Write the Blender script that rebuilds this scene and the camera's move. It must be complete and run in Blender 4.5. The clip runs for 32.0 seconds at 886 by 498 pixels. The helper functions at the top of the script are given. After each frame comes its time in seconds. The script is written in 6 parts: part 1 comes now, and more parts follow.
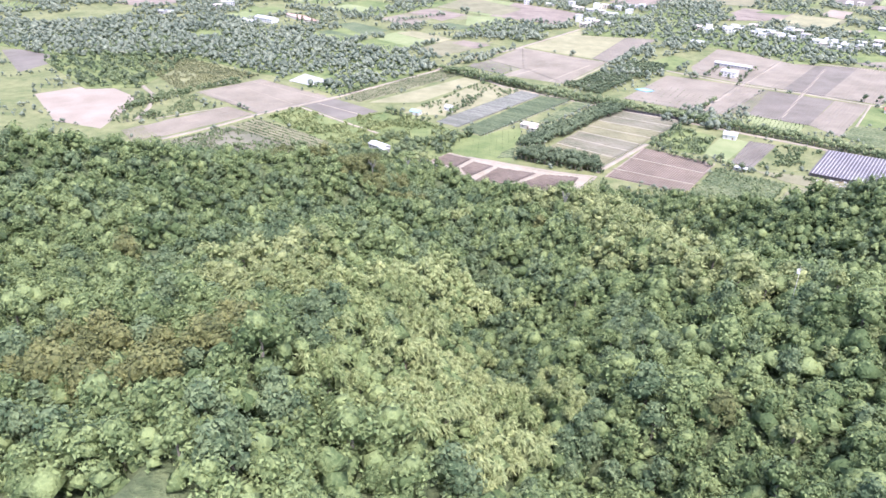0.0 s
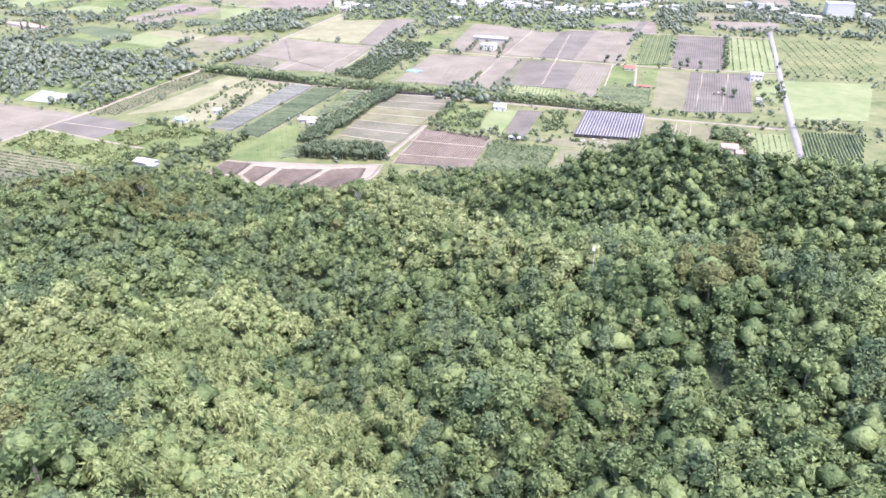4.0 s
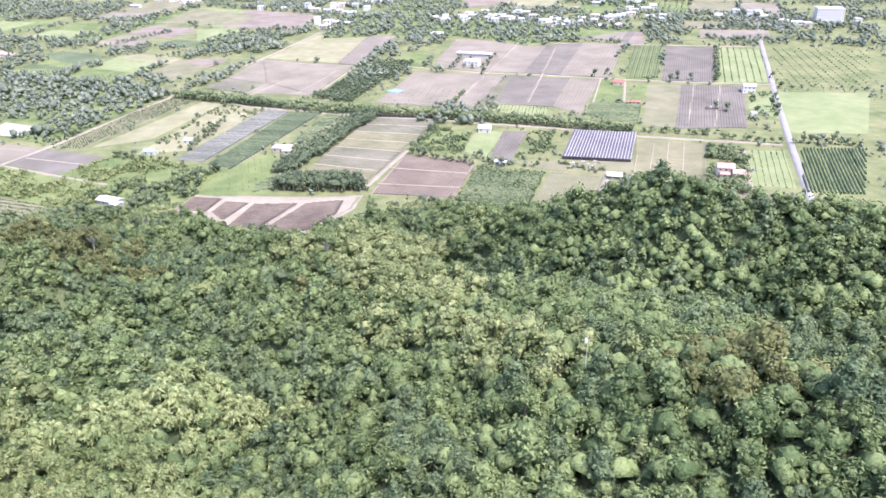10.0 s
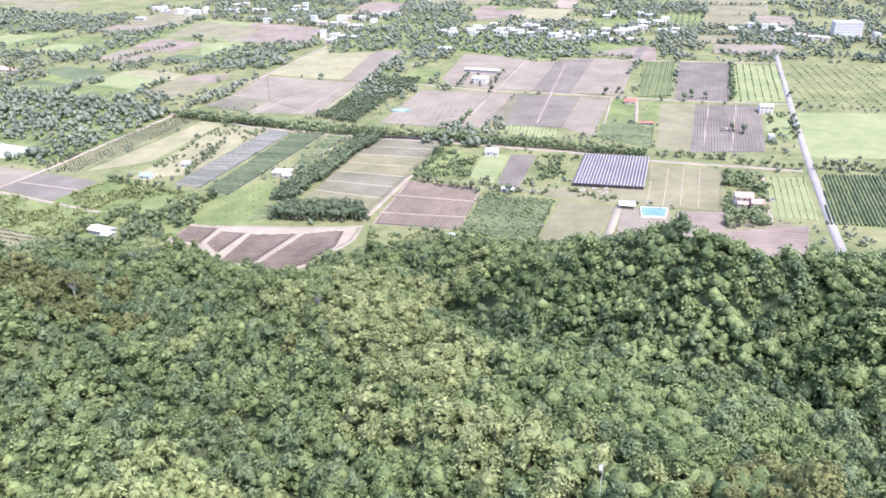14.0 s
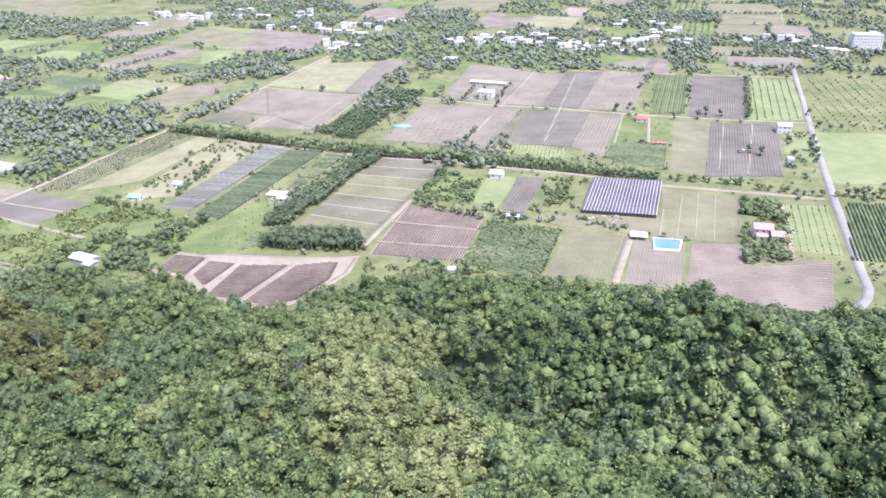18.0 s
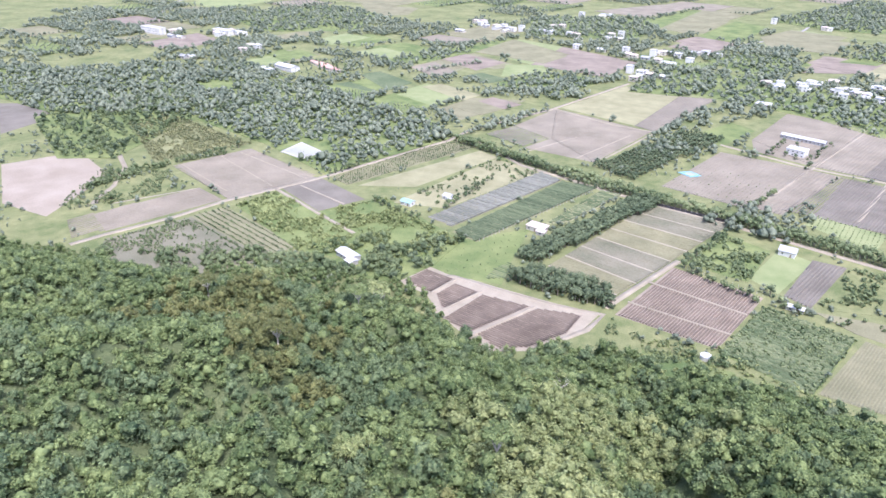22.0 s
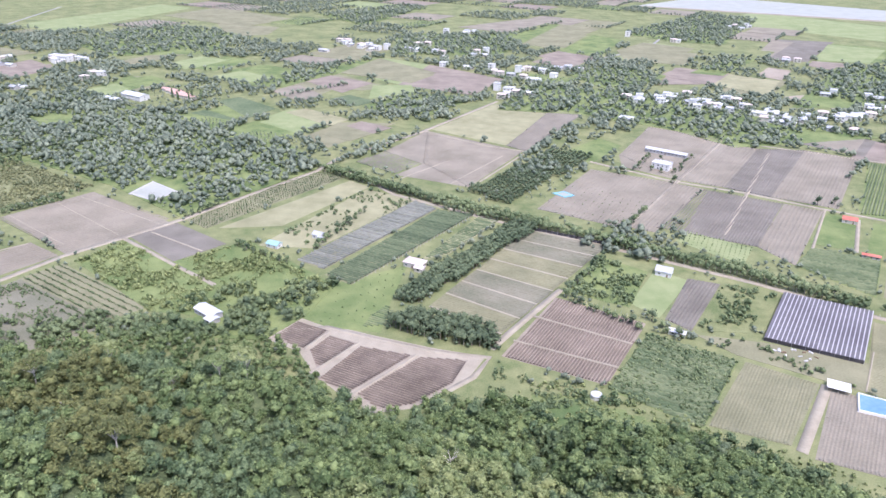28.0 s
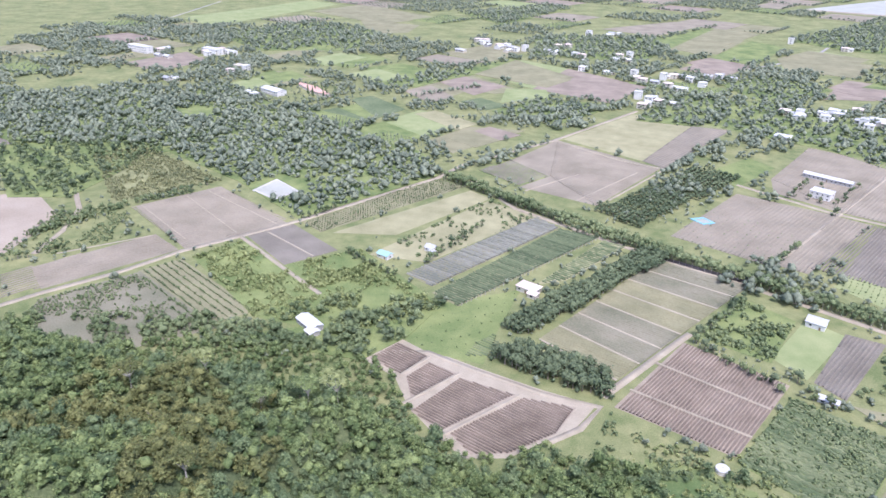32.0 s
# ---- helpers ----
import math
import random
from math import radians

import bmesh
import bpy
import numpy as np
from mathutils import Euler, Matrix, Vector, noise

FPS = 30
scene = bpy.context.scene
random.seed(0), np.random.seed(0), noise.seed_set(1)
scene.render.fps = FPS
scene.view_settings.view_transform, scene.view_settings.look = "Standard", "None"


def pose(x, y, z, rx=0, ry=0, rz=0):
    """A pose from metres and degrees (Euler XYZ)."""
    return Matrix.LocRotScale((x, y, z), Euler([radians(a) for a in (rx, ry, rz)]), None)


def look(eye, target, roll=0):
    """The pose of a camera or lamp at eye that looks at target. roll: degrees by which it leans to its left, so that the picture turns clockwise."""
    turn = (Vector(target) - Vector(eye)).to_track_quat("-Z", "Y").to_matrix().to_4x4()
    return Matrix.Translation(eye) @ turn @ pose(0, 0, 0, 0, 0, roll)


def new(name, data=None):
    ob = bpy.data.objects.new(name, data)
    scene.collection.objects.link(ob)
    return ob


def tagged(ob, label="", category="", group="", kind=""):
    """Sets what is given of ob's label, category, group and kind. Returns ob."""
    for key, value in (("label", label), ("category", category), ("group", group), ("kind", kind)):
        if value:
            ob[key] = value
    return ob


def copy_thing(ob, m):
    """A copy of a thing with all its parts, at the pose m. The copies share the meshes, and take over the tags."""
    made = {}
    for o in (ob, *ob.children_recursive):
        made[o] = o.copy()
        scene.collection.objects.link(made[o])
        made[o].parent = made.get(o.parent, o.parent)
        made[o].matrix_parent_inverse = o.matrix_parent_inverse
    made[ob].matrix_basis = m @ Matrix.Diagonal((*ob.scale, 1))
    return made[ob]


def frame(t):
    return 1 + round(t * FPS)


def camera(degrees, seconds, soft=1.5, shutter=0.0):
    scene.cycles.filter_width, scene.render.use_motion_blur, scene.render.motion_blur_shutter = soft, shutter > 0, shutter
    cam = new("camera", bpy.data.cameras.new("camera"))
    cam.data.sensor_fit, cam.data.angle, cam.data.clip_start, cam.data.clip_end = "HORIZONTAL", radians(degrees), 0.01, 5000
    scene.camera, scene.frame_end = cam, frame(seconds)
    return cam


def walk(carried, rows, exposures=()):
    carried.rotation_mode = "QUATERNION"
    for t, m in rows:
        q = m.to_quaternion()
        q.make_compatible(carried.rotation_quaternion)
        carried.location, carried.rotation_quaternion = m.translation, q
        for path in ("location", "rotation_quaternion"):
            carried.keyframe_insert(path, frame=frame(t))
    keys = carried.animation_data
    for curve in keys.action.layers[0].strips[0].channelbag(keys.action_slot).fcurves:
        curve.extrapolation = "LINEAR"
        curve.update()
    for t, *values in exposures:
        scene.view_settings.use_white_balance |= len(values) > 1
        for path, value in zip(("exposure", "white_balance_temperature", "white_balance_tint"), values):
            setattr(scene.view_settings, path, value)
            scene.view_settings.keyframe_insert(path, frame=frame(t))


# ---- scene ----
# ------------------------------------------------------------------ camera
cam = camera(64.16, 32.0)


def aim(x, y, z, yaw, pitch, roll):
    return Matrix.Translation((x, y, z)) @ pose(0, 0, 0, 0, 0, yaw) @ pose(0, 0, 0, 90 + pitch) @ pose(0, 0, 0, 0, 0, roll)


PATH = (
    (0, -23.0, -152.4, 182.2, 7.19, -27.65, 1.19),
    (0.5, -23.2, -151.1, 182.1, 4.66, -27.80, 1.07),
    (1, -23.5, -149.8, 182.2, 2.05, -27.96, 0.98),
    (1.5, -23.7, -148.2, 182.5, -0.55, -28.14, 0.96),
    (2, -23.8, -146.7, 182.9, -3.09, -28.31, 0.98),
    (2.5, -23.8, -145.3, 183.4, -5.62, -28.41, 0.88),
    (3, -24.0, -143.7, 183.8, -8.17, -28.51, 0.75),
    (3.5, -24.1, -142.0, 184.3, -10.64, -28.59, 0.61),
    (5.5, -22.0, -133.5, 185.6, -11.65, -28.83, -0.11),
    (6, -21.2, -131.1, 185.6, -11.78, -28.84, -0.27),
    (6.5, -20.0, -128.4, 185.5, -11.86, -28.79, -0.50),
    (7, -18.7, -125.9, 185.4, -11.91, -28.71, -0.68),
    (7.5, -17.6, -123.4, 185.3, -11.98, -28.62, -0.80),
    (8, -16.4, -121.2, 185.5, -12.03, -28.50, -0.99),
    (8.5, -14.7, -118.5, 186.2, -12.03, -28.44, -1.08),
    (9, -13.4, -115.7, 186.4, -11.99, -28.33, -1.13),
    (9.5, -12.3, -112.7, 186.6, -11.87, -28.21, -1.18),
    (10, -11.4, -110.0, 186.6, -11.80, -28.05, -1.14),
    (10.5, -10.8, -107.4, 187.0, -11.72, -27.93, -1.12),
    (11, -10.0, -105.1, 187.8, -11.61, -27.83, -1.16),
    (11.5, -9.0, -102.2, 188.7, -11.54, -27.74, -1.14),
    (12, -7.8, -99.2, 189.3, -11.40, -27.69, -1.19),
    (12.5, -6.6, -96.0, 190.0, -11.30, -27.64, -1.21),
    (13, -5.4, -92.7, 190.8, -11.19, -27.61, -1.19),
    (13.5, -4.1, -89.2, 191.6, -11.07, -27.60, -1.24),
    (14, -2.9, -85.9, 192.6, -10.97, -27.60, -1.28),
    (14.5, -1.6, -82.4, 193.3, -10.87, -27.60, -1.24),
    (16.5, 3.5, -68.0, 195.9, -10.59, -27.67, -1.18),
    (17, 4.8, -64.4, 196.6, -10.53, -27.65, -1.12),
    (17.5, 6.1, -60.7, 197.5, -10.48, -27.61, -1.07),
    (18, 7.0, -56.8, 198.4, -10.34, -27.57, -1.03),
    (18.5, 8.1, -53.2, 199.6, -9.63, -27.54, -0.91),
    (19, 9.2, -49.5, 200.9, -6.97, -27.44, -0.81),
    (19.5, 10.8, -45.5, 202.1, -3.42, -27.31, -0.66),
    (20, 11.5, -41.5, 203.2, 0.23, -27.17, -0.38),
    (20.5, 12.3, -37.4, 203.7, 4.18, -26.99, -0.19),
    (21, 13.3, -33.6, 204.4, 8.06, -26.85, 0.02),
    (21.5, 14.3, -29.9, 205.2, 11.64, -26.70, 0.32),
    (22, 15.2, -26.4, 206.2, 13.49, -26.58, 0.61),
    (22.5, 15.7, -23.2, 207.1, 13.79, -26.44, 0.83),
    (23, 16.1, -20.1, 207.8, 13.76, -26.26, 0.98),
    (23.5, 16.9, -17.3, 208.6, 13.29, -26.06, 1.15),
    (24, 17.3, -15.2, 209.3, 5.11, -25.76, 0.76),
    (24.5, 16.1, -13.2, 209.4, 3.10, -25.49, 0.89),
    (25, 15.4, -10.9, 209.4, 3.00, -25.31, 1.11),
    (25.5, 15.3, -8.2, 209.5, 2.98, -25.16, 1.20),
    (27.5, 14.5, 4.5, 209.7, 2.95, -25.39, 1.23),
    (28, 14.5, 7.9, 209.7, 2.97, -25.47, 1.17),
    (28.5, 14.2, 12.1, 209.9, 3.11, -25.56, 1.07),
    (29, 13.9, 16.5, 210.2, 3.74, -25.68, 1.01),
    (29.5, 13.7, 20.4, 210.3, 5.14, -25.73, 1.03),
    (30, 13.7, 24.2, 210.4, 6.93, -25.79, 1.13),
    (30.5, 14.2, 28.0, 210.4, 8.78, -25.78, 1.09),
    (31, 15.4, 32.7, 210.5, 10.63, -25.82, 0.99),
    (31.5, 16.6, 37.6, 210.1, 12.53, -25.81, 0.84),
    (32, 17.6, 42.2, 209.9, 14.37, -25.82, 0.70),
)
walk(cam, [(r[0], aim(*r[1:])) for r in PATH], ((0.0, 1.68, 6200, 25), (13.0, 1.62, 6200, 24), (19.0, 1.45, 6130, 22), (24.0, 1.38, 6090, 22), (28.0, 1.22, 6090, 22), (32.0, 1.22, 6090, 22)))

# ------------------------------------------------------------------ light
world = bpy.data.worlds.new("world")
scene.world = world
world.use_nodes = True
sky = world.node_tree.nodes.new("ShaderNodeTexSky")
sky.sky_type, sky.sun_disc = "NISHITA", False
sky.sun_elevation, sky.sun_rotation = radians(64), radians(150)
sky.air_density, sky.dust_density, sky.ozone_density = 1.0, 2.5, 1.0
bg = world.node_tree.nodes["Background"]
bg.inputs["Strength"].default_value = 0.138
world.node_tree.links.new(sky.outputs[0], bg.inputs["Color"])
sun = new("sun", bpy.data.lights.new("sun", "SUN"))
sun.data.energy, sun.data.angle, sun.data.color = 1.6, radians(14), (1.0, 0.985, 0.975)
sun.matrix_world = look((65, -110, 270), (0, 0, 0))


# ------------------------------------------------------------------ materials
def material(name, low, high, scale=0.5, fine=6.0, rough=0.9, bump=0.3, island=0.0, spread=0.0, metal=0.0, wide=0.03, deep=0.15):
    """A surface that varies between two colours at two scales, in metres of the world."""
    m = bpy.data.materials.new(name)
    m.use_nodes = True
    nodes, links = m.node_tree.nodes, m.node_tree.links
    bsdf = nodes["Principled BSDF"]
    place = nodes.new("ShaderNodeNewGeometry")
    a, b = nodes.new("ShaderNodeTexNoise"), nodes.new("ShaderNodeTexNoise")
    a.inputs["Scale"].default_value, a.inputs["Detail"].default_value = scale, 5
    b.inputs["Scale"].default_value, b.inputs["Detail"].default_value = fine, 4
    c = nodes.new("ShaderNodeTexNoise")
    c.inputs["Scale"].default_value, c.inputs["Detail"].default_value = wide, 3
    for n in (a, b, c):
        links.new(place.outputs["Position"], n.inputs["Vector"])
    both = nodes.new("ShaderNodeMath")
    both.operation = "MULTIPLY_ADD"
    both.inputs[1].default_value = 0.45
    links.new(b.outputs["Fac"], both.inputs[0])
    half = nodes.new("ShaderNodeMath")
    half.operation = "MULTIPLY_ADD"
    half.inputs[1].default_value = 0.45
    links.new(a.outputs["Fac"], half.inputs[0])
    third = nodes.new("ShaderNodeMath")
    third.operation = "MULTIPLY_ADD"
    third.inputs[1].default_value, third.inputs[2].default_value = 0.6, -0.25
    links.new(c.outputs["Fac"], third.inputs[0])
    links.new(third.outputs[0], half.inputs[2])
    links.new(half.outputs[0], both.inputs[2])
    out = both.outputs[0]
    if island or spread:
        more = nodes.new("ShaderNodeMath")
        more.operation, more.inputs[1].default_value = "MULTIPLY_ADD", island or spread
        if island:
            links.new(place.outputs["Random Per Island"], more.inputs[0])
        else:
            links.new(nodes.new("ShaderNodeObjectInfo").outputs["Random"], more.inputs[0])
        down = nodes.new("ShaderNodeMath")
        down.operation, down.inputs[1].default_value = "ADD", -0.5 * (island or spread)
        links.new(out, down.inputs[0])
        links.new(down.outputs[0], more.inputs[2])
        out = more.outputs[0]
    ramp = nodes.new("ShaderNodeValToRGB")
    ramp.color_ramp.elements[0].position, ramp.color_ramp.elements[1].position = 0.33, 0.67
    ramp.color_ramp.elements[0].color, ramp.color_ramp.elements[1].color = (*low, 1), (*high, 1)
    links.new(out, ramp.inputs["Fac"])
    links.new(ramp.outputs["Color"], bsdf.inputs["Base Color"])
    bsdf.inputs["Roughness"].default_value, bsdf.inputs["Metallic"].default_value = rough, metal
    bsdf.inputs["Specular IOR Level"].default_value = 0.25
    if bump:
        bm = nodes.new("ShaderNodeBump")
        bm.inputs["Strength"].default_value, bm.inputs["Distance"].default_value = bump, deep
        links.new(b.outputs["Fac"], bm.inputs["Height"])
        links.new(bm.outputs["Normal"], bsdf.inputs["Normal"])
    return m


GRASS = material("rough grass", (0.108, 0.142, 0.056), (0.250, 0.254, 0.124), 0.13, 1.4, bump=0.8)
LAWN = material("fresh grass", (0.182, 0.228, 0.098), (0.275, 0.305, 0.155), 0.1, 1.5)
WEEDS = material("weedy green", (0.088, 0.136, 0.048), (0.222, 0.256, 0.104), 0.08, 1.6, bump=0.8)
DRYGRASS = material("dry yellow grass", (0.215, 0.212, 0.120), (0.325, 0.312, 0.190), 0.1, 1.3)
SOIL = material("pale bare soil", (0.190, 0.168, 0.128), (0.280, 0.250, 0.196), 0.05, 0.9)
PINKSOIL = material("reddish bare soil", (0.190, 0.158, 0.128), (0.278, 0.234, 0.192), 0.06, 0.9)
GREYSOIL = material("dark ploughed soil", (0.138, 0.125, 0.103), (0.216, 0.198, 0.166), 0.07, 1.1)
KHAKI = material("stubble and soil", (0.166, 0.164, 0.098), (0.254, 0.244, 0.152), 0.08, 1.0)
SAND = material("sandy dry soil", (0.260, 0.220, 0.172), (0.355, 0.308, 0.250), 0.05, 0.8)
TRACK = material("dusty farm track", (0.265, 0.232, 0.176), (0.370, 0.330, 0.258), 0.15, 1.5)
CONCRETE = material("pale concrete road", (0.250, 0.244, 0.230), (0.340, 0.333, 0.318), 0.1, 1.0)
CROP = material("green bean leaves", (0.085, 0.120, 0.062), (0.180, 0.210, 0.115), 0.3, 2.2, bump=0.8, island=0.3)
VINE = material("vine leaves", (0.068, 0.098, 0.056), (0.142, 0.175, 0.100), 0.3, 2.0, bump=0.8, island=0.3)
PURPLE = material("reddish crop beds", (0.120, 0.098, 0.079), (0.212, 0.174, 0.142), 0.15, 1.6, bump=0.6)
FURROW = material("soil between beds", (0.215, 0.178, 0.140), (0.320, 0.270, 0.218), 0.12, 1.3)
STUBBLE = material("weedy stubble", (0.132, 0.136, 0.090), (0.232, 0.218, 0.162), 0.05, 1.0)
GREYVINE = material("dusty grey green leaves", (0.150, 0.160, 0.135), (0.245, 0.250, 0.215), 0.3, 2.0, bump=0.6, island=0.3)
FOREST = material("forest floor under trees", (0.050, 0.075, 0.034), (0.150, 0.182, 0.086), 0.4, 1.4, bump=1.0, deep=0.6)
YELLOWGREEN = material("yellow green scrub ground", (0.140, 0.155, 0.078), (0.255, 0.262, 0.135), 0.12, 1.0, bump=0.8)
WATER = material("murky green water", (0.30, 0.31, 0.27), (0.38, 0.39, 0.35), 0.05, 0.4, rough=0.55, bump=0.02)


# ------------------------------------------------------------------ helpers
def mesh(name, verts, faces, mat, smooth=False):
    """One mesh from arrays of vertices and of faces with one count of corners."""
    verts, faces = np.asarray(verts, np.float32), np.asarray(faces, np.int32)
    me = bpy.data.meshes.new(name)
    me.vertices.add(len(verts))
    me.vertices.foreach_set("co", verts.ravel())
    k = faces.shape[1]
    me.loops.add(faces.size)
    me.loops.foreach_set("vertex_index", faces.ravel())
    me.polygons.add(len(faces))
    me.polygons.foreach_set("loop_start", np.arange(len(faces), dtype=np.int32) * k)
    me.update(calc_edges=True)
    if smooth:
        me.polygons.foreach_set("use_smooth", np.ones(len(faces), bool))
    for m in mat if isinstance(mat, (list, tuple)) else [mat]:
        me.materials.append(m)
    return me


def part(name, me, parent, label="", m=None):
    ob = new(name, me)
    ob.parent = parent
    if m is not None:
        ob.matrix_basis = m
    if label:
        ob["label"] = label
    return ob


def root(name, m, label, category, group="", kind=""):
    ob = new(name)
    ob.empty_display_size = 0.5
    ob.matrix_world = m
    return tagged(ob, label, category, group, kind)


# ------------------------------------------------------------------ ground
CRESTS, BEDS = [], []
TRACKS, OPEN = [], []


def foot(x):
    """Where the hills meet the plain."""
    return 296 - 36 * np.exp(-(((x + 20) / 32) ** 2)) - 0.62 * np.maximum(x - 65, 0)


def trace(kept, *line):
    """Keeps points every few metres along a crest or a gully bed with their heights."""
    for a, b in zip(line, line[1:]):
        n = max(1, round(math.hypot(b[0] - a[0], b[1] - a[1]) / 5.0))
        kept.extend(tuple(p + (q - p) * k / n for p, q in zip(a, b)) for k in range(n))
    kept.append(line[-1])


trace(CRESTS, (110, -120, 122), (75, -55, 111), (60, -20, 109), (40, -4, 98), (20, 27, 88), (10, 60, 78), (8, 93, 68), (14, 110, 63), (8, 135, 54), (8, 170, 45), (11, 200, 31), (14, 230, 15), (14, 255, 4))
trace(CRESTS, (60, -20, 108), (28, -48, 97), (3, -42, 90))
trace(CRESTS, (180, 40, 92), (150, 58, 90), (126, 66, 92), (114, 86, 92), (108, 98, 91), (103, 106, 84), (93, 120, 74), (80, 149, 54), (76, 180, 43), (64, 215, 21))
trace(CRESTS, (150, 58, 90), (138, 42, 91), (160, 0, 100), (190, -60, 115))
trace(CRESTS, (108, 98, 90), (116, 130, 68), (108, 170, 48), (104, 205, 30), (112, 235, 9))
trace(CRESTS, (-70, -130, 123), (-66, -70, 114), (-60, -38, 104), (-56, 5, 75), (-66, 44, 67), (-76, 85, 61), (-80, 113, 54))
trace(CRESTS, (-260, 70, 92), (-190, 120, 74), (-150, 155, 59), (-118, 176, 51), (-110, 205, 42), (-124, 234, 24))
trace(CRESTS, (-290, 170, 46), (-225, 215, 27), (-180, 250, 18), (-154, 263, 24))
trace(CRESTS, (8, 135, 54), (-20, 165, 43), (-39, 187, 37), (-52, 205, 24))
trace(BEDS, (20, -110, 98), (0, -75, 86), (-15, -42, 78), (-26, 0, 57), (-32, 39, 51), (-36, 80, 45), (-50, 120, 43), (-62, 155, 34), (-67, 199, 24), (-66, 233, 8))
trace(BEDS, (-125, 30, 75), (-118, 90, 54), (-106, 140, 38), (-88, 148, 30), (-82, 180, 28), (-82, 215, 14), (-76, 240, 5))
trace(BEDS, (105, 0, 80), (112, 36, 67), (92, 58, 66), (78, 78, 57), (56, 110, 42), (50, 143, 29), (44, 165, 21), (48, 200, 15), (44, 240, 1))
trace(BEDS, (-190, 185, 38), (-160, 215, 23), (-136, 250, 12), (-117, 258, 5))
trace(BEDS, (180, 80, 72), (190, 110, 56), (185, 150, 35), (200, 200, 8))
trace(BEDS, (-200, 290, 0), (-100, 296, 0), (-60, 284, 0), (-20, 262, 0), (20, 280, 0), (60, 290, 0), (120, 258, 2), (200, 208, 0), (300, 148, 0))


def levels(x, y, kept):
    """The height carried over from the nearest lines, and how far off they are."""
    total, z, near = np.zeros(x.shape), np.zeros(x.shape), np.full(x.shape, 1e9)
    for a, b, c in kept:
        d = (x - a) ** 2 + (y - b) ** 2
        w = (d + 4.0) ** -2.0
        total += w
        z += w * c
        near = np.minimum(near, d)
    return z / total, np.sqrt(near)


def shaped(x, y):
    """Hills that rise from the plain: slopes drawn between crests and gully beds, with small ribs."""
    d = np.maximum(foot(x) - y, 0)
    top, up = levels(x, y, CRESTS)
    bed, down = levels(x, y, BEDS)
    k = down / (up + down + 1e-6)
    m = np.minimum(up, down) ** 2
    z = top * k + bed * (1 - k)
    z += (140 * (1 - np.exp(-((d / 260) ** 1.15))) - z) * m / (m + 45.0**2)
    ribs = np.array([noise.noise((a * 0.045, b * 0.045, 6.0)) + 0.6 * noise.noise((a * 0.1, b * 0.1, 1.0)) for a, b in zip(x.ravel(), y.ravel())]).reshape(x.shape)
    k = np.clip(d / 30, 0, 1)
    return np.maximum(z + 3.0 * ribs * k, 0) * k * (2 - k)


CELL = 4.0
HX, HY = np.arange(-560, 561, CELL), np.arange(-340, 341, CELL)
HILLS = shaped(*np.meshgrid(HX, HY))


def height(x, y):
    """The height of the ground at any place."""
    x, y = np.asarray(x, float), np.asarray(y, float)
    u = np.clip((x - HX[0]) / CELL, 0, len(HX) - 1.001)
    v = np.clip((y - HY[0]) / CELL, 0, len(HY) - 1.001)
    i, j = u.astype(int), v.astype(int)
    p, q = u - i, v - j
    z = (HILLS[j, i] * (1 - p) + HILLS[j, i + 1] * p) * (1 - q) + (HILLS[j + 1, i] * (1 - p) + HILLS[j + 1, i + 1] * p) * q
    return np.where(y < foot(x), z, 0)


def ground():
    xs = np.r_[-6000, -4000, -2600, -1600, -1000, -700, np.arange(-520, 521, 4), 700, 1000, 1600, 2600, 4000, 6000]
    ys = np.r_[-4000, -2000, -1000, -500, np.arange(-300, 331, 4), 400, 700, 1200, 2000, 3000, 4600, 7000]
    gx, gy = np.meshgrid(xs, ys)
    gz = height(gx, gy)
    n, m = gx.shape
    i = np.arange(n * m).reshape(n, m)
    faces = np.stack([i[:-1, :-1], i[:-1, 1:], i[1:, 1:], i[1:, :-1]], -1).reshape(-1, 4)
    me = mesh("ground", np.stack([gx, gy, gz], -1).reshape(-1, 3), faces, [GRASS, FOREST, WEEDS], True)
    zc = gz.ravel()[faces].mean(1)
    xc, yc = gx.ravel()[faces].mean(1), gy.ravel()[faces].mean(1)
    grassy = np.maximum(np.exp(-(((xc - 75) / 45) ** 2) - ((yc - 268) / 24) ** 2), np.exp(-(((xc - 40) / 38) ** 2) - ((yc - 288) / 17) ** 2)) > 0.35
    me.polygons.foreach_set("material_index", np.where(zc > 0.5, np.where(grassy, 2, 1), 0).astype(np.int32))
    tagged(new("ground", me), "grassy plain rising into wooded hills", "ground", kind="structure")


ground()


def slab(name, corners, mat, z=0.06, drop=0.3):
    """A flat piece of land with its edge going down into the ground."""
    bm = bmesh.new()
    top = [bm.verts.new((x, y, z)) for x, y in corners]
    low = [bm.verts.new((x, y, z - drop)) for x, y in corners]
    face = bm.faces.new(top)
    for k in range(len(top)):
        bm.faces.new((top[k - 1], top[k], low[k], low[k - 1]))
    if face.normal.z < 0 or sum(a[0] * b[1] - b[0] * a[1] for a, b in zip(corners, corners[1:] + corners[:1])) < 0:
        bmesh.ops.reverse_faces(bm, faces=bm.faces[:])
    me = bpy.data.meshes.new(name)
    bm.to_mesh(me)
    bm.free()
    me.materials.append(mat)
    return me


LAID = []


def field(mat, label, *corners, name="field"):
    """A field; each lies a hair above the one before."""
    z = 0.05 + 0.0015 * len(LAID)
    LAID.append(corners)
    ob = new(name, slab(name, list(corners), mat, z))
    return tagged(ob, label, "field", kind="structure")


